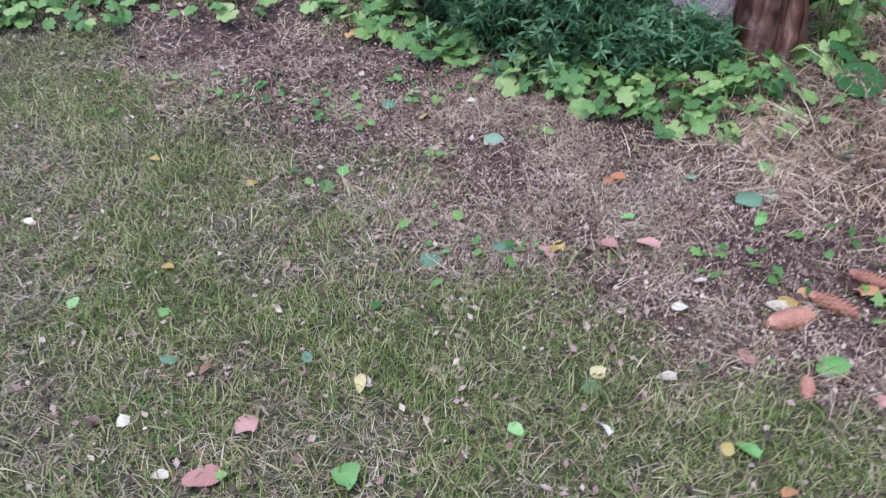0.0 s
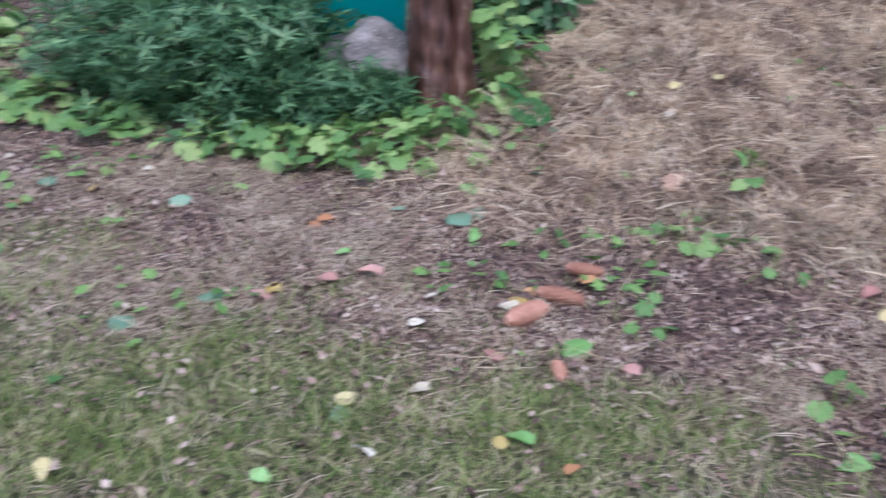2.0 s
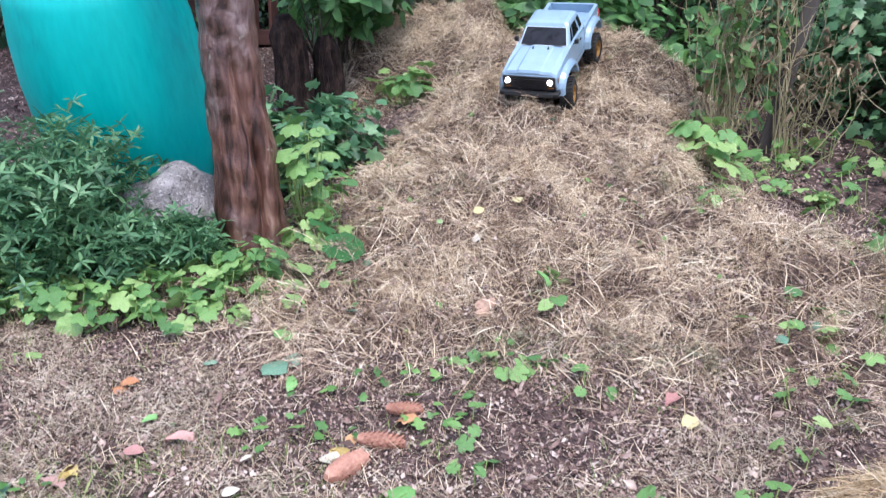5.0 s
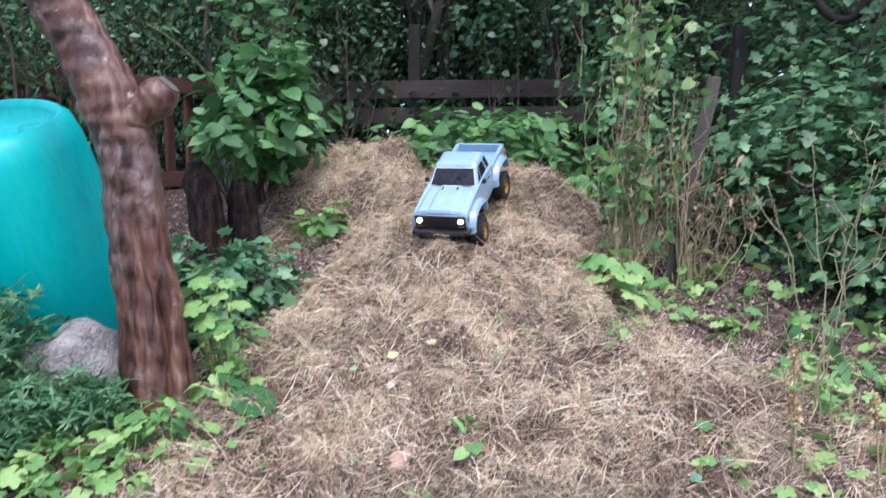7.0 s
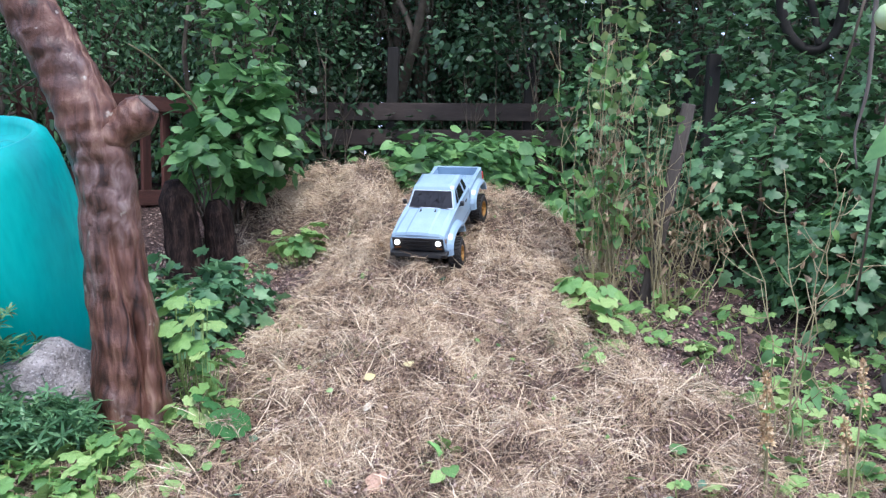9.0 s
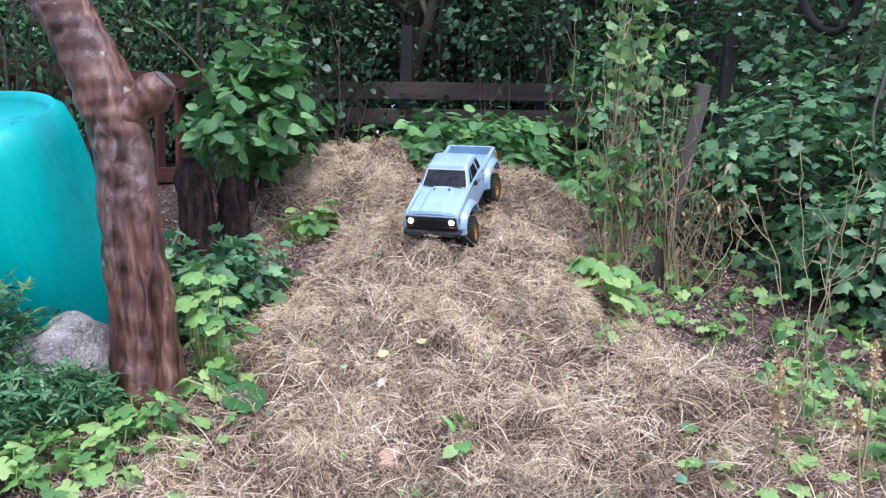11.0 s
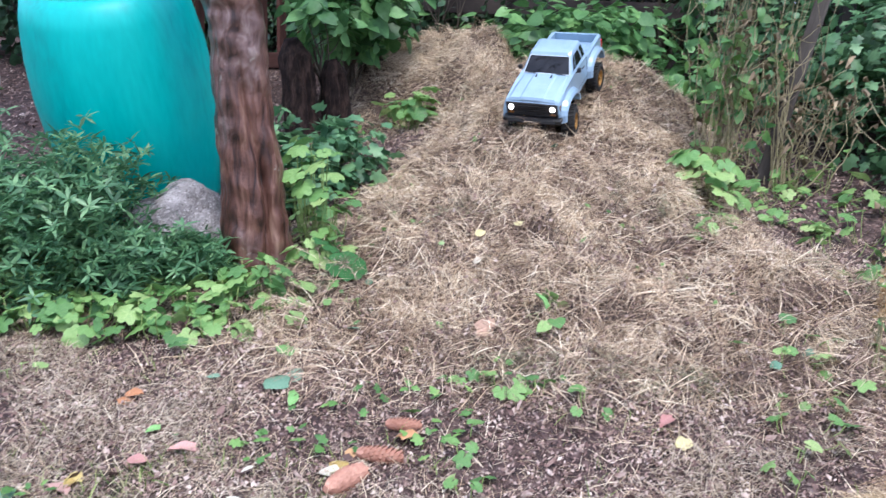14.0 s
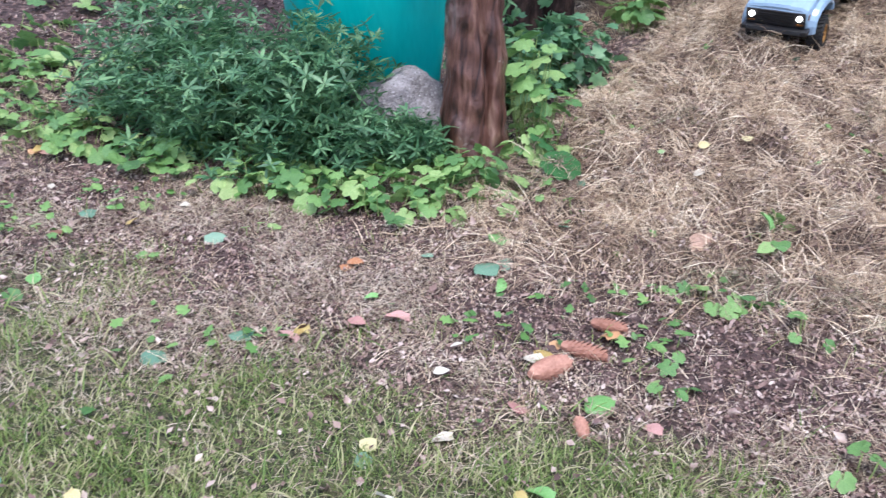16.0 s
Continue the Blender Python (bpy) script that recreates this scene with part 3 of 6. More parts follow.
# leaf patch behind the mound
x, y = plan(4.42, 0.08)
shrub("vine_patch", "low sprawling patch of heart-shaped vine leaves behind the mound", "vine", (x, y, level(x, y)), (x, y, 0.74), (0.5, 0.5, 0.22), 950, 0.068, LEAF_VINE, 305, clumps=90, spread=0.2, stems=10, thick=0.006, up=1.2)
x, y = plan(4.3, 0.75)
shrub("vine_patch", "low sprawling patch of heart-shaped vine leaves behind the mound", "vine", (x, y, level(x, y)), (x, y, 0.55), (0.4, 0.4, 0.18), 420, 0.062, LEAF_VINE, 306, clumps=50, spread=0.2, stems=8, thick=0.006, up=1.2)

# narrow-leaved bush by the drum
for i, (x, y, rad, n) in enumerate([(0.36, 2.33, (0.30, 0.26, 0.32), 7000), (0.12, 2.62, (0.27, 0.3, 0.34), 5000), (0.57, 2.10, (0.18, 0.12, 0.11), 1700), (0.71, 2.08, (0.1, 0.1, 0.07), 500)]):
    z = level(x, y)
    shrub("narrow_leaf_bush", "dense green bush with narrow pointed leaflets beside the drum", "bush", (x, y, z), (x, y, z + 0.05), rad, int(n * 1.7), 0.037, LEAF_FERN, 330 + i, NARROW, 190, 0.17, 14, 0.004, floor=-0.2, wood=GREENSTEM)
for i, (x, y, rad, n) in enumerate([(1.24, 2.62, (0.2, 0.18, 0.17), 420), (1.42, 2.60, (0.14, 0.14, 0.12), 180), (1.16, 2.42, (0.10, 0.10, 0.14), 90)]):
    z = level(x, y)
    shrub("lobed_leaf_bush", "small bush with toothed mid-green leaves at the foot of the hay", "bush", (x, y, z), (x, y, z + 0.1), rad, n, 0.052, LEAF_FERN, 340 + i, LOBED, 50, 0.16, 10, 0.004, floor=-0.4, wood=GREENSTEM)


# undergrowth on the bank behind the drum
for i, (x, y, rad, n) in enumerate([(-0.9, 5.0, (0.6, 0.4, 0.5), 1300), (0.1, 5.1, (0.6, 0.4, 0.5), 1300), (-1.9, 4.8, (0.6, 0.4, 0.5), 1300), (0.85, 4.9, (0.45, 0.3, 0.45), 900), (-2.8, 4.4, (0.6, 0.5, 0.5), 1300)]):
    z = level(x, y)
    shrub("undergrowth_shrub", "low dark undergrowth shrub on the littered bank", "shrub", (x, y, z), (x, y, z + 0.3), rad, n, 0.06, LEAF_SHADED, 360 + i, clumps=80, spread=0.17, stems=6, thick=0.01, group="undergrowth")
# ivy hanging in the hedge before the fence
for i, (a, r, zc, rad, n) in enumerate([(5.0, -0.75, 1.2, (0.3, 0.25, 0.55), 420), (4.95, 0.25, 1.35, (0.45, 0.25, 0.3), 420), (4.9, 1.15, 1.1, (0.35, 0.25, 0.6), 420), (5.0, -0.25, 0.75, (0.25, 0.2, 0.25), 160), (5.0, 0.65, 1.6, (0.4, 0.25, 0.35), 350), (4.9, -1.3, 1.7, (0.5, 0.3, 0.4), 500), (5.4, -0.75, 0.6, (0.5, 0.25, 0.35), 700), (5.4, -0.1, 0.6, (0.5, 0.25, 0.35), 700), (5.4, -1.4, 0.6, (0.5, 0.25, 0.35), 600)]):
    x, y = plan(a, r)
    z = level(x, y)
    # ivy takes the shade-darkened leaf too
    shrub("ivy", "trailing ivy hanging over the dark fence", "ivy", (x, y, z), (x, y, zc + 0.1), rad, int(n * 0.9), 0.044, LEAF_SHADED, 270 + i, clumps=60, spread=0.2, stems=5, thick=0.006, group="ivy on the fence")


# ---- plastic drum ----
def drum():
    base, top = Vector((0.80, 2.79, 0.09)), Vector((0.60, 2.60, 0.845))
    m = Matrix.Translation(base) @ (top - base).to_track_quat("Z", "Y").to_matrix().to_4x4()
    ob = tagged(empty("plastic_drum", m), "upturned turquoise plastic drum leaning beside the tree trunk", "drum")
    h = (top - base).length
    prof = [(0.02, 0.0), (0.19, 0.0), (0.208, 0.02), (0.222, 0.12), (0.25, 0.26), (0.264, 0.40), (0.266, 0.50), (0.258, 0.62), (0.24, 0.73), (0.222, 0.785), (0.208, h - 0.012), (0.2, h), (0.185, h), (0.176, h - 0.02), (0.17, h - 0.045), (0.02, h - 0.05)]
    part("body", lathe_bm(prof, 72), DRUM, ob, smooth=True)
    part("bung", lathe_bm([(0.005, h - 0.05), (0.03, h - 0.05), (0.028, h - 0.035), (0.005, h - 0.034)], 20, Matrix.Translation((0.09, 0.05, 0))), DRUM, ob, smooth=True)
    part("twig", tubes_mesh("twig", [tube(curve_path((-0.13, -0.08, h - 0.035), (0.10, -0.12, h - 0.028), (0.02, 0.03, 0.02), 9), np.linspace(0.004, 0.002, 9), 6)]), STEMWOOD, ob, "thin dry twig lying on the drum")
    return ob


drum()


# ---- tree with a sawn stub ----
def bark_tube(name, path, radii, sides):
    """A trunk with long upright ridges near the ground that smooth out into plates above."""
    v, f = tube(path, radii, sides, 0.05, 5)
    n = len(path)
    for i in range(n):
        z = path[i][2]
        low = 1 - min(1.0, max(0.0, (z - 0.42) / 0.35))
        for j in range(sides):
            k = i * sides + j
            d = Vector(v[k] - path[i])
            u = d.normalized()
            ridge = noise.noise(Vector((u.x * 3.4 + 0.3 * z, u.y * 3.4, z * 1.1 + 7)))
            fine = 1 - abs(noise.noise(Vector((u.x * 6.5, u.y * 6.5, z * 2.2)))) * 2
            plate = noise.noise(Vector((u.x * 2.6 + 3, u.y * 2.6, z * 9)))
            lump = noise.noise(Vector((u.x * 1.2, u.y * 1.2, z * 5)))
            bearing = math.atan2(u.y, u.x) - math.radians(-100 + 14 * math.sin(z * 9))
            cleft = math.exp(-(math.atan2(math.sin(bearing), math.cos(bearing)) / 0.13) ** 2) * low
            v[k] = path[i] + np.array(d) * (1.0 + low * (0.085 * ridge + 0.05 * fine) + 0.014 * plate + 0.045 * lump - 0.24 * cleft)
    return tubes_mesh(name, [(v, f)])


def tree():
    base = np.array((0.885, 2.125, 0.09))
    ob = tagged(empty("old_tree", Matrix.Translation(base)), "leaning tree trunk with furrowed brown bark and a sawn branch stub", "tree")
    key = np.array([(0.885, 2.125, -0.02), (0.880, 2.125, 0.11), (0.866, 2.125, 0.33), (0.843, 2.13, 0.55), (0.828, 2.135, 0.767), (0.80, 2.15, 0.88), (0.748, 2.18, 1.02), (0.69, 2.208, 1.14), (0.60, 2.25, 1.34), (0.47, 2.3, 1.65), (0.36, 2.36, 2.1)])
    rad = [0.118, 0.098, 0.082, 0.073, 0.072, 0.078, 0.068, 0.064, 0.06, 0.055, 0.045]
    s = np.arange(len(key))
    t = np.linspace(0, len(key) - 1, 210)
    path = np.stack([np.interp(t, s, key[:, k]) for k in range(3)], -1)
    for _ in range(40):
        path[1:-1] = 0.25 * path[:-2] + 0.5 * path[1:-1] + 0.25 * path[2:]
    part("trunk", bark_tube("trunk", path - base, np.interp(t, s, rad), 110), BARK, ob)
    stub = curve_path((0.81, 2.13, 0.84), (0.905, 2.05, 0.93), (0, 0, -0.012), 40)
    part("branch_stub", bark_tube("branch_stub", stub - base, np.interp(np.linspace(0, 7, 40), range(8), [0.05, 0.054, 0.05, 0.045, 0.046, 0.051, 0.048, 0.034]), 40), BARK, ob, "knotted sawn branch stub")
    part("cut_face", lathe_bm([(0.004, 0.0), (0.03, 0.0), (0.028, 0.006), (0.016, 0.002), (0.004, 0.004)], 20, Matrix.Translation(Vector(stub[-1] - base)) @ Vector(stub[-1] - stub[-3]).to_track_quat("Z", "Y").to_matrix().to_4x4()), GREYWOOD, ob, "grey sawn end of the stub", smooth=True)
    limb = curve_path((0.5, 2.29, 1.6), (1.3, 2.6, 2.9), (0.1, 0, 0.15), 9)
    part("limb", tubes_mesh("limb", [tube(limb - base, np.linspace(0.04, 0.02, 9), 12, 0.06, 11)]), BARK, ob)
    g = np.random.default_rng(77)
    p, _ = crown_points((0.5, 2.5, 3.3), (1.1, 1.0, 0.7), 1500, 60, g)
    al, nr = leaf_frames(p, (0.5, 2.5, 3.0), g)
    part("crown", scatter("crown", HEART, p - base, al, nr, g.uniform(0.05, 0.09, len(p))), LEAF_SHADED, ob)
    return ob


tree()


# ---- stone by the trunk ----
def stone(name, centre, radii, seed, mat, label, turn=0.0):
    bm = bmesh.new()
    bmesh.ops.create_icosphere(bm, subdivisions=4, radius=1)
    for v in bm.verts:
        n = v.co.normalized()
        k = 1 + 0.22 * noise.noise(n * 1.3 + Vector((seed, 0, 0))) + 0.11 * noise.noise(n * 3 + Vector((0, seed, 0))) + 0.035 * noise.noise(n * 9) + 0.012 * noise.noise(n * 26)
        v.co = Vector((n.x * radii[0], n.y * radii[1], n.z * radii[2])) * k
    ob = part(name, bm, mat, smooth=True)
    ob.matrix_world = pose(*centre, 0, 0, turn)
    return tagged(ob, label, "stone")


stone("stone", (0.73, 2.325, 0.135), (0.155, 0.115, 0.165), 3.1, ROCK, "rough grey rounded stone lying against the drum")


# ---- fence ----
def fence():
    ob = tagged(empty("wooden_fence", Matrix.Translation((3.3, 4.1, 0.4))), "old weathered wooden fence with dark posts and rails", "fence")
    o = Vector((3.3, 4.1, 0.4))

    def beam(name, p, q, wide, deep, mat, seed):
        p, q = Vector(p) - o, Vector(q) - o
        bm = box_bm(-deep / 2, deep / 2, -wide / 2, wide / 2, 0, (q - p).length, 0.006)
        ob2 = part(name, bm, mat, ob)
        d = (q - p).normalized()
        side = d.cross(Vector((0, 0, 1))) if abs(d.z) < 0.7 else Vector((0.71, 0.70, 0))
        side.normalize()
        y = d.cross(side)
        ob2.matrix_local = Matrix.Translation(p) @ Matrix((side, y, d)).transposed().to_4x4()

    for i, (x, y) in enumerate([(2.62, 4.85), (3.31, 4.11), (3.95, 3.51), (4.55, 2.75), (5.1, 2.05)]):
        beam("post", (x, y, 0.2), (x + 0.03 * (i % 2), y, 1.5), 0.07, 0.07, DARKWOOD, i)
    for z, w in ((1.09, 0.11), (0.93, 0.10), (0.6, 0.1)):
        beam("rail", (2.66, 4.72, z), (3.95, 3.42, z + 0.02), w, 0.035, FENCEWOOD, 3)
        beam("rail", (3.95, 3.42, z + 0.02), (5.1, 1.98, z + 0.01), w, 0.035, FENCEWOOD, 4)
    for i in range(12):
        x = 2.55 - i * 0.135
        y = 4.86 - 0.16 * (2.55 - x) / 1.2 if x > 1.3 else 4.69
        beam("board", (x, y, 0.25), (x + 0.01 * ((i * 7) % 3 - 1), y, 1.05 + 0.03 * ((i * 5) % 4)), 0.02, 0.115, REDWOOD, i)
    for z in (0.55, 1.1):
        beam("rail", (2.6, 4.82, z), (0.9, 4.62, z), 0.09, 0.04, REDWOOD, 8)
    return ob


fence()


# ---- dark limbs of a side tree above the shrubs ----
def side_tree():
    x, y = plan(4.5, 2.3)
    base = np.array((x, y, level(x, y)))
    ob = tagged(empty("side_tree", Matrix.Translation(base)), "dark crooked tree with bare limbs among the shrubs", "tree")
    bits = [("trunk", (0, 0, -0.05), (-0.05, 0.1, 1.1), 0.05, 0.042), ("limb", (-0.05, 0.1, 1.08), (-0.38, 0.3, 1.9), 0.042, 0.03), ("limb", (-0.05, 0.1, 1.08), (0.18, 0.0, 1.75), 0.038, 0.028), ("limb", (-0.22, 0.2, 1.45), (-0.5, 0.1, 1.75), 0.02, 0.012), ("limb", (0.1, 0.0, 1.5), (0.3, -0.3, 1.35), 0.016, 0.008)]
    g = np.random.default_rng(5)
    for n, p, q, r0, r1 in bits:
        path = curve_path(p, q, g.normal(0, 0.05, 3), 9, 0.01, g)
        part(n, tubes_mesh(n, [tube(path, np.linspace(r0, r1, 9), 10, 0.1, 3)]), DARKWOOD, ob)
    for n, pts, r0, r1 in (("limb", ((3.78, 1.84, 1.75), (3.80, 1.84, 1.52), (3.83, 1.82, 1.415), (3.88, 1.74, 1.325), (3.91, 1.66, 1.35), (3.915, 1.61, 1.455), (3.89, 1.585, 1.70)), 0.026, 0.019), ("limb", ((3.80, 1.77, 1.72), (3.865, 1.71, 1.495), (3.89, 1.695, 1.36)), 0.018, 0.015)):
        pts = np.array(pts)
        s0, s1 = np.linspace(0, 1, len(pts)), np.linspace(0, 1, 24)
        path = np.stack([np.interp(s1, s0, pts[:, k]) for k in range(3)], -1)
        for _ in range(4):
            path[1:-1] = 0.25 * path[:-2] + 0.5 * path[1:-1] + 0.25 * path[2:]
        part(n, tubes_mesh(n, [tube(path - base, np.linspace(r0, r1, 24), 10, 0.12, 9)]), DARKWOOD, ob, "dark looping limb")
    p, _ = crown_points(base + np.array((-0.1, 0.1, 2.3)), (0.9, 0.9, 0.6), 1300, 50, g)
    al, nr = leaf_frames(p, base + np.array((0, 0, 2.0)), g)
    part("crown", scatter("crown", HEART, p - base, al, nr, g.uniform(0.04, 0.07, len(p))), LEAF_SHADED, ob)["kind"] = "stuff"


side_tree()


# ---- toy truck, parked nose-down on the mound ----
PAINT = material("pale_blue_paint", [(0.2, (0.23, 0.34, 0.455)), (0.5, (0.28, 0.40, 0.51)), (0.8, (0.32, 0.44, 0.54))], 12, 0.24, 0.02, 200, coat=0.5)
BLACK = material("black_plastic", [(0.2, (0.008, 0.008, 0.009)), (0.8, (0.022, 0.022, 0.024))], 40, 0.5, 0.1, 300)
RUBBER = material("dusty_rubber", [(0.2, (0.008, 0.008, 0.008)), (0.6, (0.018, 0.017, 0.016)), (0.9, (0.06, 0.05, 0.04))], 30, 0.8, 0.3, 200)
GOLD = material("gold_metal", [(0.2, (0.3, 0.14, 0.035)), (0.8, (0.46, 0.25, 0.07))], 30, 0.35, 0.05, 200, metal=0.6)
TINT = material("smoked_glass", [(0.3, (0.003, 0.003, 0.004)), (0.7, (0.012, 0.011, 0.012))], 14, 0.04, 0.6, 30, dist=0.02, spec=0.5)
LAMP = plain("lit_headlight", (1.0, 0.98, 0.95), 0.3, emit=6.0)
AMBER = plain("amber_lens", (0.16, 0.055, 0.01), 0.25, coat=1.0)
REDLENS = plain("red_lens", (0.75, 0.02, 0.04), 0.25, coat=1.0)
TRIM = plain("pale_trim", (0.62, 0.68, 0.74), 0.35)
SEAM = plain("dark_seam", (0.05, 0.07, 0.1), 0.7)

FRONT_AXLE, REAR_AXLE, TYRE_R = 0.165, -0.155, 0.058
t_fwd = Vector((-0.287, -0.165, -0.172)).normalized()
t_left = Vector((0, 0, 1)).cross(t_fwd).normalized()
TRUCK = Matrix.Translation((2.180, 2.338, 0.506)) @ Matrix((t_fwd, t_left, t_fwd.cross(t_left))).transposed().to_4x4()


def side_outline():
    """Lower body seen from the side, with both wheel arches cut out."""
    pts = [(0.262, 0.115), (0.268, 0.135), (0.266, 0.166), (0.258, 0.176), (0.18, 0.184), (0.085, 0.190), (-0.068, 0.188), (-0.070, 0.140), (-0.262, 0.140), (-0.266, 0.112)]
    for cx in (REAR_AXLE, FRONT_AXLE):
        arch = []
        for k in range(11):
            w = math.pi * k / 10
            arch.append((cx - 0.074 * math.cos(w), 0.096 + 0.050 * math.sin(w) ** 0.8))
        pts += arch
        if cx == REAR_AXLE:
            pts += [(-0.075, 0.084), (0.085, 0.084)]
    return pts


def slab(outline, y0, y1, bevel=0.0):
    """Extrude a side outline (x, z) across from y0 to y1."""
    bm = bmesh.new()
    one = [bm.verts.new((x, y0, z)) for x, z in outline]
    two = [bm.verts.new((x, y1, z)) for x, z in outline]
    n = len(outline)
    caps = [bm.faces.new(one), bm.faces.new(two[::-1])]
    for i in range(n):
        bm.faces.new((one[i], two[i], two[(i + 1) % n], one[(i + 1) % n]))
    if bevel:
        edges = [e for f in caps for e in f.edges]
        bmesh.ops.bevel(bm, geom=edges, offset=bevel, segments=3, affect="EDGES", profile=0.6)
    bmesh.ops.triangulate(bm, faces=[f for f in bm.faces if len(f.verts) > 8])
    return bm


def panel(corners, lift):
    """A thin pane over four or more corners, lifted along its normal."""
    bm = bmesh.new()
    c = [Vector(p) for p in corners]
    n = (c[1] - c[0]).cross(c[2] - c[0]).normalized() * lift
    one, two = [bm.verts.new(p) for p in c], [bm.verts.new(p + n) for p in c]
    bm.faces.new(one[::-1]), bm.faces.new(two)
    k = len(c)
    for i in range(k):
        bm.faces.new((one[i], one[(i + 1) % k], two[(i + 1) % k], two[i]))
    return bm


def cylinder_bm(r0, r1, length, m, sides=20):
    bm = bmesh.new()
    bmesh.ops.create_cone(bm, cap_ends=True, segments=sides, radius1=r0, radius2=r1, depth=length, matrix=m)
    return bm


def rod(p, q, r, sides=8):
    p, q = Vector(p), Vector(q)
    m = Matrix.Translation((p + q) / 2) @ (q - p).to_track_quat("Z", "Y").to_matrix().to_4x4()
    return cylinder_bm(r, r, (q - p).length, m, sides)


def wheel(truck, x, y, steer):
    hub = part("wheel", lathe_bm([(0.004, -0.012), (0.016, -0.012), (0.016, 0.010), (0.004, 0.012)], 16), BLACK, truck)
    out = 1 if y > 0 else -1
    hub.matrix_local = Matrix.Translation((x, y, TYRE_R - 0.012)) @ pose(0, 0, 0, -90 * out, 0, steer)
    prof = [(0.031, -0.023), (0.046, -0.026), (0.0535, -0.022), (0.0555, -0.012), (0.056, 0.0), (0.0555, 0.012), (0.0535, 0.022), (0.046, 0.026), (0.031, 0.023), (0.029, 0.0)]
    bm = lathe_bm(prof, 40)
    for k in range(26):
        for s in (-1, 1):
            w = math.tau * (k + 0.25 * s) / 26
            m = Matrix.Rotation(w, 4, "Z") @ Matrix.Translation((0.0563, 0, 0.0125 * s)) @ Matrix.Rotation(0.35 * s, 4, "X") @ Matrix.Diagonal((0.006, 0.0075, 0.017, 1))
            bmesh.ops.create_cube(bm, size=1, matrix=m)
    part("tyre", bm, RUBBER, hub, "black knobbly rubber tyre")
    rim = lathe_bm([(0.006, 0.006), (0.012, 0.011), (0.020, 0.012), (0.0225, 0.016), (0.028, 0.0235), (0.031, 0.024), (0.0305, 0.020), (0.026, 0.004), (0.006, 0.002)], 32)
    for k in range(8):
        w = math.tau * k / 8
        bmesh.ops.create_cube(rim, size=1, matrix=Matrix.Rotation(w, 4, "Z") @ Matrix.Translation((0.0175, 0, 0.014)) @ Matrix.Diagonal((0.015, 0.0052, 0.006, 1)))
    bmesh.ops.create_cone(rim, cap_ends=True, segments=12, radius1=0.0075, radius2=0.006, depth=0.012, matrix=Matrix.Translation((0, 0, 0.018)))
    part("rim", rim, GOLD, hub, "gold spoked rim", smooth=False)
    holes = bmesh.new()
    for k in range(8):
        w = math.tau * (k + 0.5) / 8
        bmesh.ops.create_cone(holes, cap_ends=True, segments=8, radius1=0.0032, radius2=0.0032, depth=0.004, matrix=Matrix.Rotation(w, 4, "Z") @ Matrix.Translation((0.0165, 0, 0.0118)))
    part("spoke_gap", holes, BLACK, hub)


def flare(cx, s):
    """A squared wheel-arch flare standing proud of the body side."""
    bm = bmesh.new()
    rings = []
    for k in range(13):
        w = math.pi * (k / 12)
        cw, sw = math.cos(w), math.sin(w) ** 0.7
        row = []
        for ru, rz, y in ((0.072, 0.050, 0.098), (0.074, 0.051, 0.119), (0.080, 0.057, 0.1205), (0.088, 0.066, 0.114), (0.094, 0.072, 0.0995)):
            row.append(bm.verts.new((cx - ru * cw, s * y, 0.092 + rz * sw)))
        rings.append(row)
    for one, two in zip(rings, rings[1:]):
        for i in range(4):
            bm.faces.new((one[i], one[i + 1], two[i + 1], two[i]))
    for end in (rings[0], rings[-1]):
        bm.faces.new(end)
    return bm


def cab_bm():
    """Greenhouse: belt, glass line and a softly crowned roof."""
    rows = []
    for z, xf, xr, hw in ((0.180, 0.106, -0.069, 0.095), (0.188, 0.099, -0.069, 0.094), (0.239, 0.043, -0.064, 0.079), (0.246, 0.036, -0.062, 0.074), (0.2505, 0.022, -0.055, 0.062), (0.252, 0.0, -0.04, 0.035)):
        rows.append((z, xf, xr, hw))
    bm = bmesh.new()
    rings = []
    for z, xf, xr, hw in rows:
        c = 0.010
        ring = [(xf, -hw + c), (xf, hw - c), (xf - c, hw), (xr + c * 0.5, hw), (xr, hw - c * 0.5), (xr, -hw + c * 0.5), (xr + c * 0.5, -hw), (xf - c, -hw)]
        rings.append([bm.verts.new((x, y, z)) for x, y in ring])
    for one, two in zip(rings, rings[1:]):
        for i in range(8):
            bm.faces.new((one[i], one[(i + 1) % 8], two[(i + 1) % 8], two[i]))
    bm.faces.new(rings[-1]), bm.faces.new(rings[0][::-1])
    bmesh.ops.bevel(bm, geom=[e for e in bm.edges if e.calc_length() > 0.012], offset=0.0022, segments=2, affect="EDGES", profile=0.5)
    return bm


def along_cab(s, x, k, lift=0.0):
    """A point on the cab's sloping side, k from belt to roof line."""
    return (x, s * (0.094 + (0.079 - 0.094) * k + lift), 0.190 + 0.049 * k)


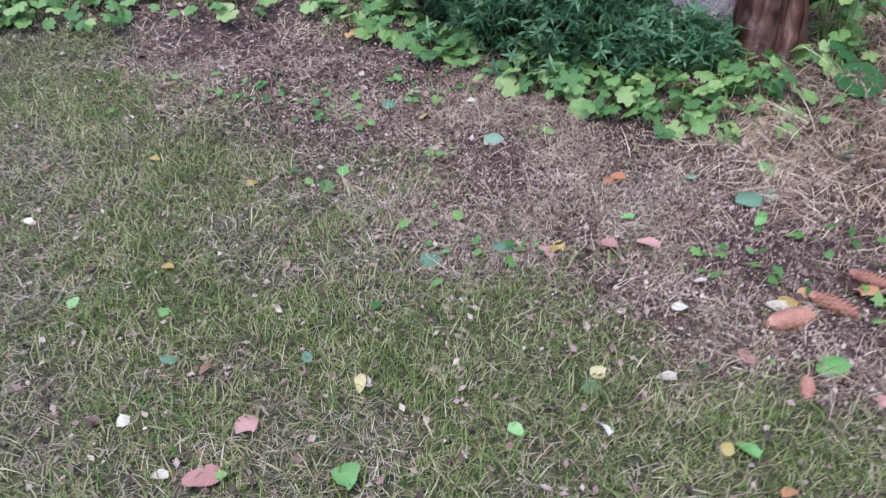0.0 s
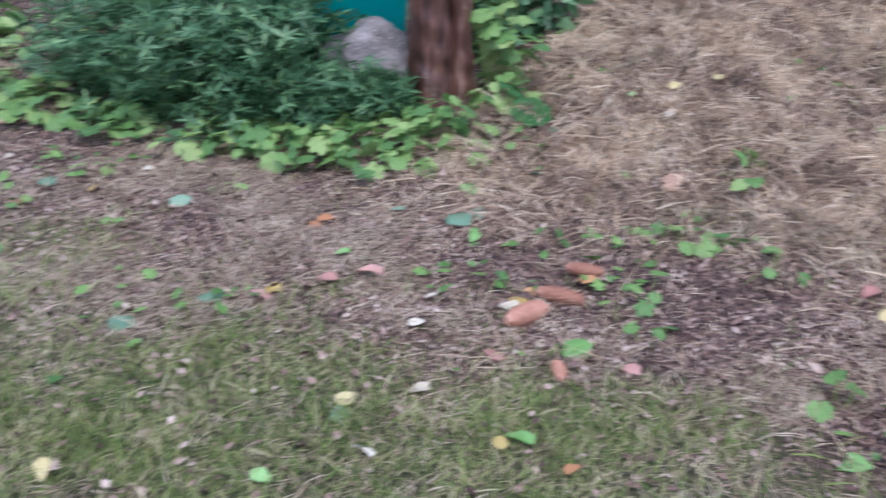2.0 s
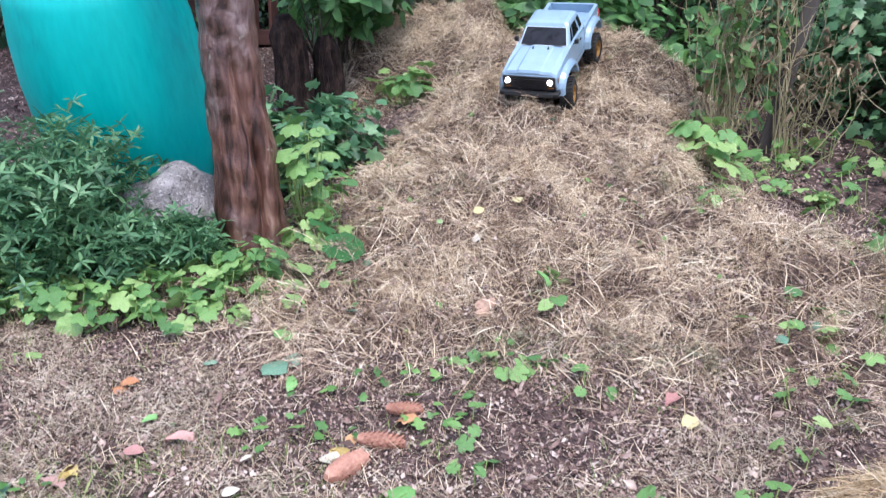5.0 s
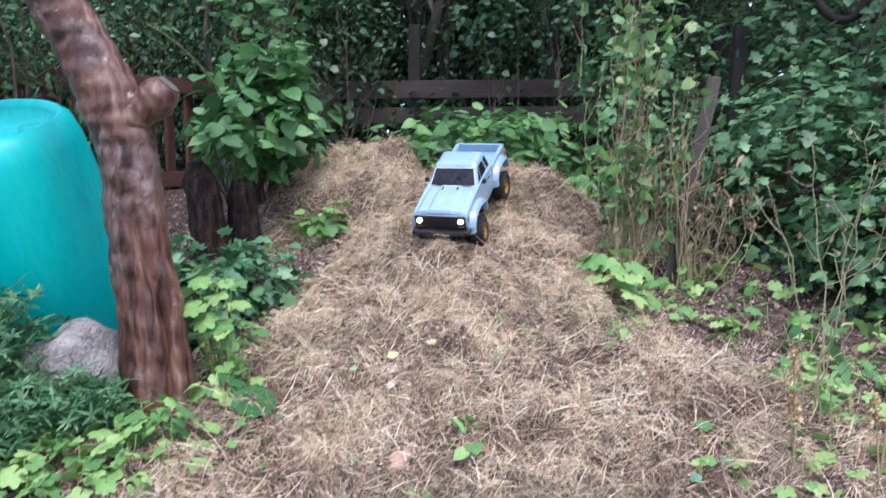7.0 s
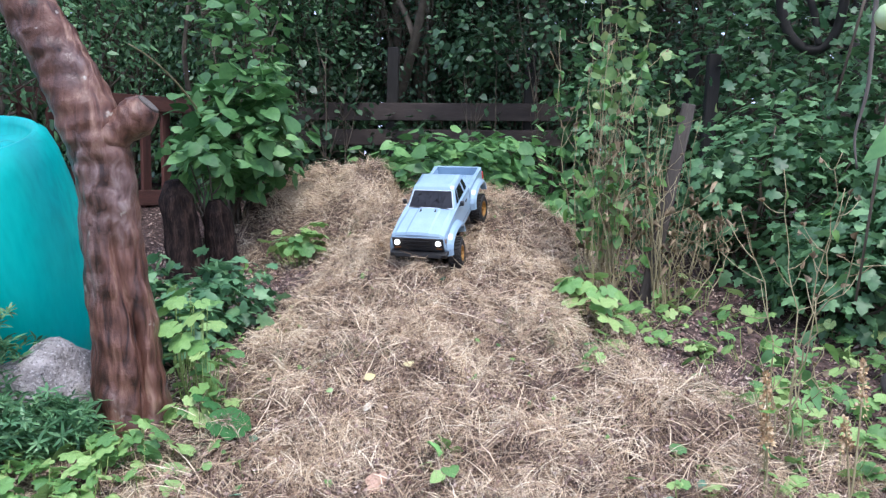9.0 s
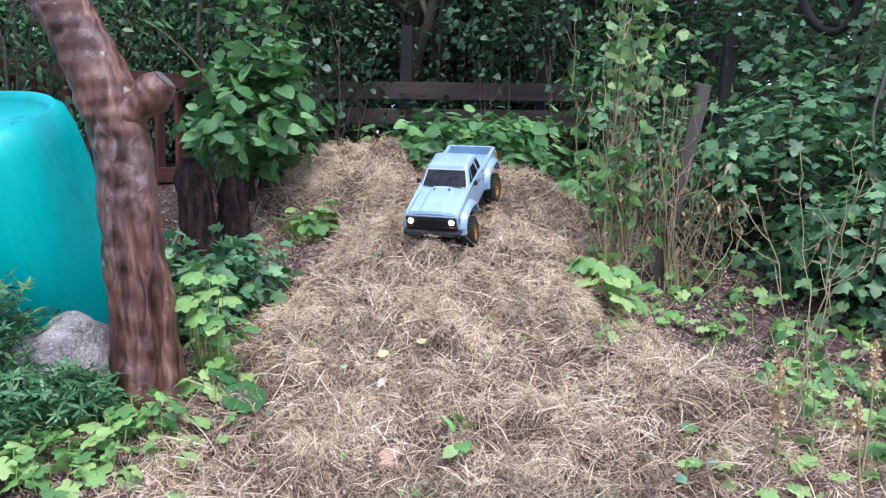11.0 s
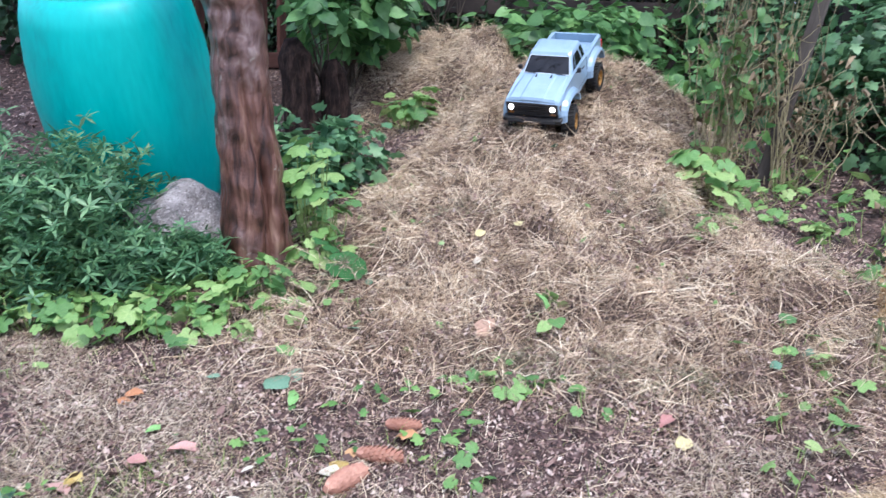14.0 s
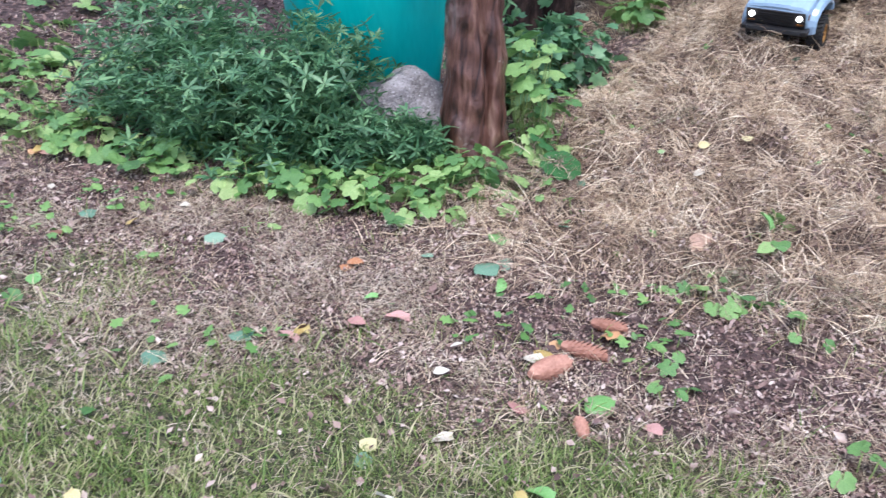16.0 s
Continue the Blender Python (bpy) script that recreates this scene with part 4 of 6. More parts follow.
def toy_truck():
    ob = tagged(empty("toy_truck", TRUCK), "pale blue radio-controlled pickup truck with gold rims, headlights lit", "toy truck")
    part("body", slab(side_outline(), -0.099, 0.099, 0.007), PAINT, ob)
    hood = bmesh.new()
    rings = []
    for x, z, hw in ((0.262, 0.172, 0.094), (0.256, 0.180, 0.092), (0.18, 0.187, 0.090), (0.103, 0.189, 0.089)):
        rings.append([hood.verts.new((x, y, zz)) for y, zz in ((-hw, z - 0.004), (-hw * 0.86, z + 0.002), (-hw * 0.5, z + 0.003), (-hw * 0.42, z + 0.006), (hw * 0.42, z + 0.006), (hw * 0.5, z + 0.003), (hw * 0.86, z + 0.002), (hw, z - 0.004))])
    for one, two in zip(rings, rings[1:]):
        for i in range(7):
            hood.faces.new((one[i], one[i + 1], two[i + 1], two[i]))
    hood.faces.new(rings[0]), hood.faces.new(rings[-1][::-1])
    part("hood", hood, PAINT, ob, smooth=False)
    cab = part("cab", cab_bm(), PAINT, ob, smooth=False)
    # glass
    f = lambda k, y: (0.099 - 0.056 * k, y, 0.188 + 0.051 * k)
    part("windshield", panel([f(0.06, -0.084), f(0.06, 0.084), f(0.94, 0.071), f(0.94, -0.071)], 0.0012), TINT, cab, "smoked plastic windshield")
    for p, q in (((0.06, -0.086), (0.06, 0.086)), ((0.94, -0.073), (0.94, 0.073)), ((0.06, -0.086), (0.94, -0.073)), ((0.06, 0.086), (0.94, 0.073))):
        part("window_trim", rod(f(*p), f(*q), 0.0017, 6), TRIM, cab)
    part("rear_window", panel([(-0.068, 0.07, 0.198), (-0.068, -0.07, 0.198), (-0.0645, -0.062, 0.234), (-0.0645, 0.062, 0.234)], 0.0016), TINT, cab)
    for s in (1, -1):
        order = (lambda c: c) if s > 0 else (lambda c: c[::-1])
        part("side_window", panel(order([along_cab(s, -0.022, 0.1), along_cab(s, 0.068, 0.1), along_cab(s, 0.036, 0.86), along_cab(s, -0.021, 0.86)][::-1]), 0.0013), TINT, cab)
        part("quarter_window", panel(order([along_cab(s, -0.061, 0.1), along_cab(s, -0.036, 0.1), along_cab(s, -0.035, 0.86), along_cab(s, -0.058, 0.86)][::-1]), 0.0013), TINT, cab)
        part("window_post", panel(order([along_cab(s, 0.045, 0.1, 0.0014), along_cab(s, 0.048, 0.1, 0.0014), along_cab(s, 0.030, 0.86, 0.0014), along_cab(s, 0.027, 0.86, 0.0014)][::-1]), 0.0008), PAINT, cab)
        # bed and trim
        part("bed_side", slab([(-0.266, 0.130), (-0.071, 0.130), (-0.071, 0.176), (-0.262, 0.173)], s * 0.084, s * 0.099, 0.003), PAINT, ob)
        part("fender_flare", flare(FRONT_AXLE, s), PAINT, ob, smooth=False)
        part("fender_flare", flare(REAR_AXLE, s), PAINT, ob, smooth=False)
        part("door_seam", box_bm(-0.0705, -0.0685, s * 0.0985, s * 0.0997, 0.09, 0.186), SEAM, ob)
        part("sill_crease", box_bm(-0.068, 0.085, s * 0.0985, s * 0.0996, 0.1055, 0.1068), SEAM, ob)
        part("door_handle", box_bm(-0.030, -0.014, s * 0.0988, s * 0.102, 0.158, 0.1615, 0.0006), BLACK, ob)
        part("rocker_bar", rod((0.09, s * 0.088, 0.078), (-0.075, s * 0.088, 0.078), 0.006), BLACK, ob)
        mirror = part("side_mirror", box_bm(0.055, 0.067, s * 0.104, s * 0.118, 0.186, 0.202, 0.003), BLACK, ob)
        part("mirror_arm", rod((0.062, s * 0.094, 0.180), (0.061, s * 0.110, 0.19), 0.0022), BLACK, mirror)
        part("headlight", cylinder_bm(0.0095, 0.009, 0.006, Matrix.Translation((0.2705, s * 0.076, 0.151)) @ pose(0, 0, 0, 0, 90, 0), 24), LAMP, ob, "lit round white headlight")
        part("turn_signal", box_bm(0.262, 0.2725, s * 0.066, s * 0.088, 0.127, 0.132, 0.001), AMBER, ob)
        part("side_marker", box_bm(0.246, 0.258, s * 0.0985, s * 0.1015, 0.142, 0.158, 0.001), AMBER, ob)
        part("tail_light", box_bm(-0.269, -0.256, s * 0.088, s * 0.1012, 0.118, 0.152, 0.0012), REDLENS, ob)
        part("wiper", rod((0.101, s * 0.05 + 0.022, 0.192), (0.098, s * 0.05 - 0.028, 0.197), 0.0018), BLACK, ob)
        for px in (0.125, -0.115):
            z = 0.196 if px > 0 else 0.151
            post = part("body_post", cylinder_bm(0.003, 0.0026, 0.007, Matrix.Translation((px, s * 0.028, z)), 10), BLACK, ob)
            part("body_clip", box_bm(px - 0.008, px + 0.008, s * 0.028 - 0.0015, s * 0.028 + 0.0015, z + 0.001, z + 0.004), BLACK, post)
        for x, steer in ((FRONT_AXLE, 8), (REAR_AXLE, 0)):
            wheel(ob, x, s * 0.100, steer)
    for x in (FRONT_AXLE, REAR_AXLE):
        part("axle", rod((x, -0.085, TYRE_R - 0.012), (x, 0.085, TYRE_R - 0.012), 0.008, 10), BLACK, ob)
        part("gearbox", box_bm(x - 0.018, x + 0.018, -0.02, 0.02, 0.028, 0.078, 0.006), BLACK, ob)
    part("chassis", box_bm(-0.24, 0.24, -0.04, 0.04, 0.072, 0.092, 0.004), BLACK, ob)
    part("tailgate", slab([(-0.268, 0.112), (-0.257, 0.112), (-0.257, 0.173), (-0.266, 0.173)], -0.088, 0.088, 0.003), PAINT, ob)
    for i in range(13):
        part("bed_rib", box_bm(-0.25, -0.08, -0.066 + i * 0.011 - 0.002, -0.066 + i * 0.011 + 0.002, 0.139, 0.1425, 0.0008), PAINT, ob)
    for s in (1, -1):
        part("wheel_tub", slab([(-0.225, 0.139), (-0.215, 0.157), (-0.095, 0.157), (-0.085, 0.139)], s * 0.0735, s * 0.0845, 0.003), PAINT, ob)
    grille = part("grille", box_bm(0.258, 0.2695, -0.094, 0.094, 0.118, 0.168, 0.002), BLACK, ob)
    for i in range(5):
        part("grille_slat", box_bm(0.268, 0.2722, -0.056, 0.056, 0.124 + i * 0.008, 0.127 + i * 0.008, 0.0008), BLACK, grille)
    bumper = part("front_bumper", slab([(0.262, 0.098), (0.288, 0.1), (0.292, 0.107), (0.288, 0.116), (0.262, 0.116)], -0.088, 0.088, 0.004), BLACK, ob)
    for s in (1, -1):
        wing = box_bm(0.252, 0.285, -0.004, 0.028, 0.099, 0.115, 0.004)
        part("bumper_wing", wing, BLACK, bumper).matrix_local = Matrix.Translation((0, s * 0.09 - 0.012, 0))
    part("skid_plate", slab([(0.262, 0.088), (0.284, 0.088), (0.262, 0.062), (0.245, 0.066)], -0.045, 0.045, 0.002), BLACK, ob)
    part("rear_bumper", slab([(-0.264, 0.094), (-0.292, 0.096), (-0.296, 0.104), (-0.292, 0.116), (-0.264, 0.116)], -0.092, 0.092, 0.004), BLACK, ob)
    part("hitch", box_bm(-0.304, -0.29, -0.008, 0.008, 0.098, 0.11, 0.002), GOLD, ob)
    return ob


toy_truck()


# ---- ground-cover plants with broad rounded leaves ----
def leaf_mesh(name, shape, mat, size):
    me = fast_mesh(name, shape[0] * size, shape[1])
    me.materials.append(mat)
    return me


def round_leaf(fold, droop, lobes=0.10, count=7):
    """A kidney-shaped leaf with scalloped lobes, a notch at the stalk and sunken veins."""
    n = count * 3 + 1
    pts, tri = [(0, 0.30, -0.02)], []
    for ring in (0.52, 1.0):
        for k in range(n):
            w = -math.pi / 2 + 0.22 + (math.tau - 0.44) * k / (n - 1)
            wave_k = math.cos(math.tau * (k + 1.5) / 3)
            rr = 0.5 * ring * (1 + (lobes * wave_k if ring == 1 else 0)) * (1 + 0.12 * math.sin(w))
            x, y = rr * math.cos(w), 0.30 + rr * math.sin(w)
            pts.append((x, y, fold * abs(x) * 0.6 - droop * (x * x + (y - 0.3) ** 2) - 0.022 * wave_k * ring + 0.02 * math.sin(k * 1.3)))
    for k in range(n - 1):
        a, b = 1 + k, 1 + n + k
        tri += [(0, a, a + 1), (a, b, b + 1), (a, b + 1, a + 1)]
    return template(pts, tri)


ROUND = [round_leaf(0.25, 0.25), round_leaf(-0.1, 0.4, 0.13), round_leaf(0.45, 0.1), round_leaf(0.1, 0.3, 0.22, 5)]
COVER = [leaf_mesh("cover_leaf", s, LEAF_COVER, 1.0) for s in ROUND]
VINELEAF = [leaf_mesh("heart_leaf", heart(1.0, 0.12, d), LEAF_COVER, 1.0) for d in (0.15, 0.3)]


def leafy_plant(name, label, category, x, y, count, size, tall, spread, seed, meshes=COVER, group="", low=0.45):
    g = np.random.default_rng(seed)
    z = float(ground_top(np.array(x), np.array(y)))
    ob = tagged(empty(name, Matrix.Translation((x, y, z))), label, category, group)
    for i in range(count):
        w, d = g.uniform(0, 6.28), spread * math.sqrt(g.uniform(0.02, 1))
        px, py = d * math.cos(w), d * math.sin(w)
        h = tall * g.uniform(low, 1.15) * (1 - 0.35 * d / spread)
        pz = float(ground_top(np.array(x + px), np.array(y + py))) - z + h
        s = size * g.uniform(0.55, 1.2)
        lf = new("leaf", meshes[g.integers(0, len(meshes))])
        lf.parent = ob
        out = math.degrees(w) - 90 + g.normal(0, 35)
        lf.matrix_local = pose(px, py, pz, g.normal(-20, 17), g.normal(0, 17), out) @ Matrix.Diagonal((s, s, s, 1))
        part("stalk", tubes_mesh("stalk", [tube(curve_path((px * 0.35, py * 0.35, -0.02), (px, py, pz), (px * 0.15, py * 0.15, 0), 4), [0.0016, 0.0014, 0.0012, 0.001], 5)]), GREENSTEM, ob)
    return ob


g = np.random.default_rng(21)
EDGE = np.array([(-1.9, 2.35), (-1.34, 2.42), (-0.87, 2.5), (-0.41, 2.5), (-0.1, 2.27), (0.115, 2.05), (0.31, 1.92), (0.5, 1.85), (0.66, 1.82), (0.8, 1.77)])
seg = np.concatenate([[0], np.cumsum(np.linalg.norm(np.diff(EDGE, axis=0), axis=1))])
for i in range(80):
    t = g.uniform(0.0, seg[-1])
    x, y = np.interp(t, seg, EDGE[:, 0]), np.interp(t, seg, EDGE[:, 1])
    back = abs(g.normal(0, 0.16)) if x > -0.3 else abs(g.normal(0, 0.4))
    x, y = x + back * 0.35, y + back * 0.9
    if math.hypot(x - 0.885, y - 2.125) < 0.13 or math.hypot(x - 0.735, y - 2.32) < 0.15:
        continue
    leafy_plant("ground_cover_plant", "low ground-cover plant with rounded yellow-green leaves on leaf litter", "plant", x, y, int(g.integers(4, 12)), float(g.uniform(0.042, 0.062)), float(g.uniform(0.05, 0.1)), 0.09, 400 + i, group="ground cover under the tree")
for i, (x, y) in enumerate([(0.02, 1.72), (-0.22, 1.86), (-0.05, 2.0), (0.2, 1.78), (-0.5, 2.15), (-0.3, 1.6), (0.75, 1.62), (0.95, 1.62), (0.86, 1.72), (1.0, 1.8)]):
    leafy_plant("ground_cover_plant", "small sparse ground-cover seedling on bare litter", "plant", x, y, 3, 0.035, 0.03, 0.05, 520 + i, group="ground cover under the tree")

g = np.random.default_rng(91)
for i in range(34):
    x, y = g.uniform(-1.5, 0.45), g.uniform(2.65, 4.4)
    if x > -0.2 and y < 2.95:
        continue
    leafy_plant("ground_cover_plant", "scattered ground-cover plant on the littered bank", "plant", x, y, int(g.integers(4, 10)), float(g.uniform(0.05, 0.075)), 0.07, 0.12, 660 + i, group="ground cover under the tree")

# climbing saplings beside the trunk and plants on the mound
for i, (x, y, n, tall) in enumerate([(1.045, 2.10, 24, 0.40), (1.05, 2.02, 14, 0.26), (1.10, 2.28, 12, 0.30), (1.0, 1.98, 9, 0.12)]):
    leafy_plant("sapling", "young sapling with bright lobed green leaves beside the trunk", "plant", x, y, n, 0.066, tall, 0.07, 540 + i, low=0.1)
for i, (x, y) in enumerate([(0.45, 1.86), (0.52, 1.80), (0.58, 1.86), (0.64, 1.78), (0.70, 1.84), (0.76, 1.76), (0.80, 1.84), (0.6, 1.74), (0.5, 1.92), (0.38, 1.95), (0.74, 1.92), (0.65, 1.95)]):
    leafy_plant("ground_cover_plant", "low ground-cover plant with rounded yellow-green leaves on leaf litter", "plant", x, y, 6, 0.054, 0.075, 0.085, 640 + i, group="ground cover under the tree")
big = tagged(empty("broad_leaf_plant", Matrix.Translation((1.0, 1.85, level(1.0, 1.85)))), "broad dark green leaf spreading beside the trunk", "plant")
BROAD = leaf_mesh("broad_leaf", round_leaf(0.15, 0.3, 0.05, 9), LEAF_DARK, 1.0)
for px, py, pz, s, rz in ((-0.03, 0.0, 0.040, 0.11, -132), (-0.03, 0.06, 0.07, 0.08, -60)):
    lf = new("leaf", BROAD)
    lf.parent = big
    lf.matrix_local = pose(px, py, pz, -10, 24, rz) @ Matrix.Diagonal((s, s, s, 1))
    part("stalk", tubes_mesh("stalk", [tube(curve_path((0, 0.02, -0.02), (px, py, pz), (0, 0, 0.01), 5), np.linspace(0.003, 0.002, 5), 6)]), GREENSTEM, big)
for i, (x, y, n, size, tall, spread) in enumerate([(2.27, 1.68, 24, 0.078, 0.16, 0.11), (2.2, 1.62, 6, 0.08, 0.1, 0.1), (1.89, 1.36, 6, 0.05, 0.06, 0.05), (1.96, 1.42, 5, 0.055, 0.08, 0.05), (1.95, 3.02, 30, 0.075, 0.17, 0.13), (2.52, 1.5, 10, 0.05, 0.06, 0.12), (2.42, 1.42, 6, 0.045, 0.05, 0.1), (2.75, 1.75, 10, 0.05, 0.07, 0.14), (2.95, 1.9, 10, 0.05, 0.08, 0.15), (2.65, 1.95, 7, 0.05, 0.08, 0.12), (2.2, 1.15, 5, 0.04, 0.06, 0.08), (2.05, 1.08, 4, 0.04, 0.05, 0.08), (2.3, 1.0, 9, 0.05, 0.09, 0.12)]):
    leafy_plant("mallow_plant", "clump of rounded bright green leaves at the edge of the hay", "plant", x, y, n, size, tall, spread, 560 + i, group="clumps at the mound's edge")
for i, (x, y, n, size, tall, spread) in enumerate([(2.22, 0.88, 12, 0.055, 0.09, 0.13), (2.45, 0.95, 10, 0.055, 0.1, 0.13), (2.08, 0.78, 10, 0.05, 0.08, 0.12), (1.9, 0.72, 8, 0.045, 0.06, 0.12), (1.7, 0.8, 8, 0.04, 0.05, 0.1), (2.7, 1.15, 10, 0.055, 0.1, 0.15), (2.9, 1.4, 10, 0.055, 0.1, 0.15), (1.55, 0.85, 7, 0.035, 0.04, 0.1), (1.42, 0.78, 6, 0.035, 0.04, 0.1), (1.3, 0.72, 5, 0.035, 0.04, 0.08), (1.62, 0.95, 6, 0.035, 0.04, 0.1), (2.6, 1.3, 12, 0.06, 0.1, 0.16), (2.75, 1.0, 12, 0.06, 0.11, 0.16)]):
    leafy_plant("mallow_plant", "clump of rounded bright green leaves at the edge of the hay", "plant", x, y, n, size, tall, spread, 1580 + i, group="clumps at the mound's edge")
for i, (x, y, n, size, tall, spread) in enumerate([(2.55, 0.8, 12, 0.06, 0.11, 0.15), (2.35, 0.72, 12, 0.055, 0.1, 0.14), (2.15, 1.0, 8, 0.05, 0.08, 0.1), (2.5, 1.12, 10, 0.055, 0.08, 0.13), (2.38, 1.25, 8, 0.05, 0.07, 0.12), (2.85, 1.6, 12, 0.06, 0.1, 0.16), (2.62, 1.62, 8, 0.05, 0.08, 0.12), (3.05, 1.2, 12, 0.06, 0.12, 0.18), (2.0, 0.62, 9, 0.05, 0.07, 0.12), (2.15, 0.6, 10, 0.05, 0.08, 0.12), (2.45, 1.62, 8, 0.06, 0.08, 0.1)]):
    leafy_plant("mallow_plant", "clump of rounded bright green leaves at the edge of the hay", "plant", x, y, n, size, tall, spread, 1600 + i, group="clumps at the mound's edge")
for i, (x, y) in enumerate([(1.31, 1.37), (1.28, 1.33), (1.05, 1.22), (1.08, 1.14), (0.98, 1.3), (0.85, 1.08), (1.13, 1.05), (0.78, 0.97), (0.92, 0.72), (0.98, 0.63), (1.12, 0.66)]):
    leafy_plant("seedling", "small green seedling growing through the litter", "plant", x, y, 4 if i > 1 else 3, 0.042, 0.045, 0.04, 600 + i, VINELEAF if i < 2 else COVER, group="seedlings")


# ---- fallen leaves and cones ----
FALLEN = {
    "yellow": material("yellow_leaf", [(0.2, (0.46, 0.32, 0.10)), (0.6, (0.62, 0.50, 0.20)), (0.9, (0.68, 0.62, 0.36))], 25, 0.55, 0.2, 120, spread="object", leafy=0.15),
    "green": material("fallen_green_leaf", [(0.2, (0.16, 0.36, 0.1)), (0.6, (0.3, 0.55, 0.2)), (0.9, (0.42, 0.62, 0.3))], 25, 0.5, 0.2, 120, spread="object", leafy=0.15),
    "bluish": material("bluegreen_leaf", [(0.2, (0.10, 0.21, 0.13)), (0.8, (0.25, 0.38, 0.26))], 25, 0.5, 0.2, 120, spread="object"),
    "brown": material("brown_leaf", [(0.2, (0.22, 0.11, 0.07)), (0.6, (0.4, 0.23, 0.16)), (0.9, (0.55, 0.38, 0.28))], 25, 0.6, 0.3, 120, spread="object"),
    "pink": material("pinkish_leaf", [(0.2, (0.38, 0.17, 0.15)), (0.8, (0.6, 0.36, 0.31))], 25, 0.6, 0.3, 120, spread="object"),
    "pale": material("pale_leaf", [(0.2, (0.5, 0.44, 0.34)), (0.8, (0.75, 0.7, 0.58))], 25, 0.6, 0.3, 120, spread="object"),
    "orange": material("orange_leaf", [(0.2, (0.42, 0.17, 0.075)), (0.8, (0.62, 0.35, 0.17))], 25, 0.6, 0.3, 120, spread="object"),
}
def dry_leaf(width, curl, twist, seed):
    """A fallen leaf with a ragged margin, curled along its midrib."""
    g = np.random.default_rng(seed)
    v, rows = [], 7
    for i in range(rows):
        t = i / (rows - 1)
        w = width * 0.5 * math.sin(math.pi * (0.08 + 0.90 * t)) ** 0.8
        for k in (-1.0, -0.5, 0.0, 0.5, 1.0):
            x = w * k * (1 + (g.uniform(-0.22, 0.12) if abs(k) == 1 else 0))
            v.append((x, t + (g.uniform(-0.04, 0.04) if abs(k) == 1 else 0), curl * x * x * 4 + 0.03 * math.sin(5 * t + 2 * k) + twist * k * (t - 0.5) * 0.3 - 0.10 * (t - 0.4) ** 2))
    return template(v, [(5 * i + k, 5 * i + k + 1, 5 * i + k + 6, 5 * i + k + 5) for i in range(rows - 1) for k in range(4)])


FALLEN_MESH = {k: [leaf_mesh("fallen_leaf", dry_leaf(*shape), m, 1.0) for shape in ((0.75, 0.15, 0.3, 1), (0.6, 0.4, -0.5, 2), (0.9, -0.15, 0.4, 3))] for k, m in FALLEN.items()}
WORDS = {"yellow": "fallen yellow leaf", "green": "fallen fresh green leaf", "bluish": "fallen blue-green leaf", "brown": "curled dry brown leaf", "pink": "curled pinkish-brown leaf", "pale": "dry pale cream leaf", "orange": "small orange-brown leaf"}


LYING = []


def fallen(colour, x, y, size, g, where="lying on the ground"):
    if any(c == colour and math.hypot(x - px, y - py) < 0.025 for c, px, py in LYING):
        return None
    LYING.append((colour, x, y))
    z = float(ground_top(np.array(x), np.array(y)))
    ob = new("fallen_leaf", FALLEN_MESH[colour][g.integers(0, 3)])
    hx = float(ground_top(np.array(x + 0.03), np.array(y))) - z
    hy = float(ground_top(np.array(x), np.array(y + 0.03))) - z
    tilt = Vector((0, 0, 1)).rotation_difference(Vector((-hx, -hy, 0.03)).normalized()).to_matrix().to_4x4()
    ob.matrix_world = Matrix.Translation((x, y, z + 0.010 + 0.016 * float(hay_share(np.array(x), np.array(y))))) @ tilt @ pose(0, 0, 0, g.normal(0, 9), g.normal(0, 9), g.uniform(0, 360)) @ Matrix.Diagonal((size, size, size, 1))
    return tagged(ob, WORDS[colour] + " " + where, "leaf", "fallen leaves")


g = np.random.default_rng(61)
for x, y, s in ((-0.70, 1.69, 0.035), (-0.13, 0.92, 0.035), (-0.54, 1.26, 0.030), (-0.06, 1.91, 0.035), (0.24, 0.96, 0.030), (0.41, 0.79, 0.030), (0.64, 1.14, 0.035), (-0.44, 1.58, 0.025), (-0.66, 0.98, 0.025), (1.23, 0.88, 0.045), (0.23, 1.35, 0.035), (0.21, 1.30, 0.030), (1.09, 0.49, 0.070), (0.40, 0.79, 0.035), (1.37, 1.76, 0.035), (1.51, 1.72, 0.030), (-0.06, 1.92, 0.035), (-0.29, 2.42, 0.035), (-0.26, 2.64, 0.030)):
    fallen("yellow", x, y, s, g)
for x, y, s in ((-0.47, 1.00, 0.035), (0.10, 1.78, 0.050), (0.70, 1.46, 0.040), (0.53, 1.55, 0.035), (-0.22, 0.99, 0.025), (0.89, 1.56, 0.030), (0.67, 1.46, 0.060), (1.54, 0.92, 0.030), (1.53, 2.30, 0.030), (1.66, 0.91, 0.030), (1.96, 2.09, 0.025), (1.06, 1.79, 0.030), (0.10, 1.78, 0.055), (-0.16, 1.97, 0.040), (0.10, 1.32, 0.050), (-0.04, 1.30, 0.050), (0.24, 0.95, 0.030)):
    fallen("bluish", x, y, s, g)
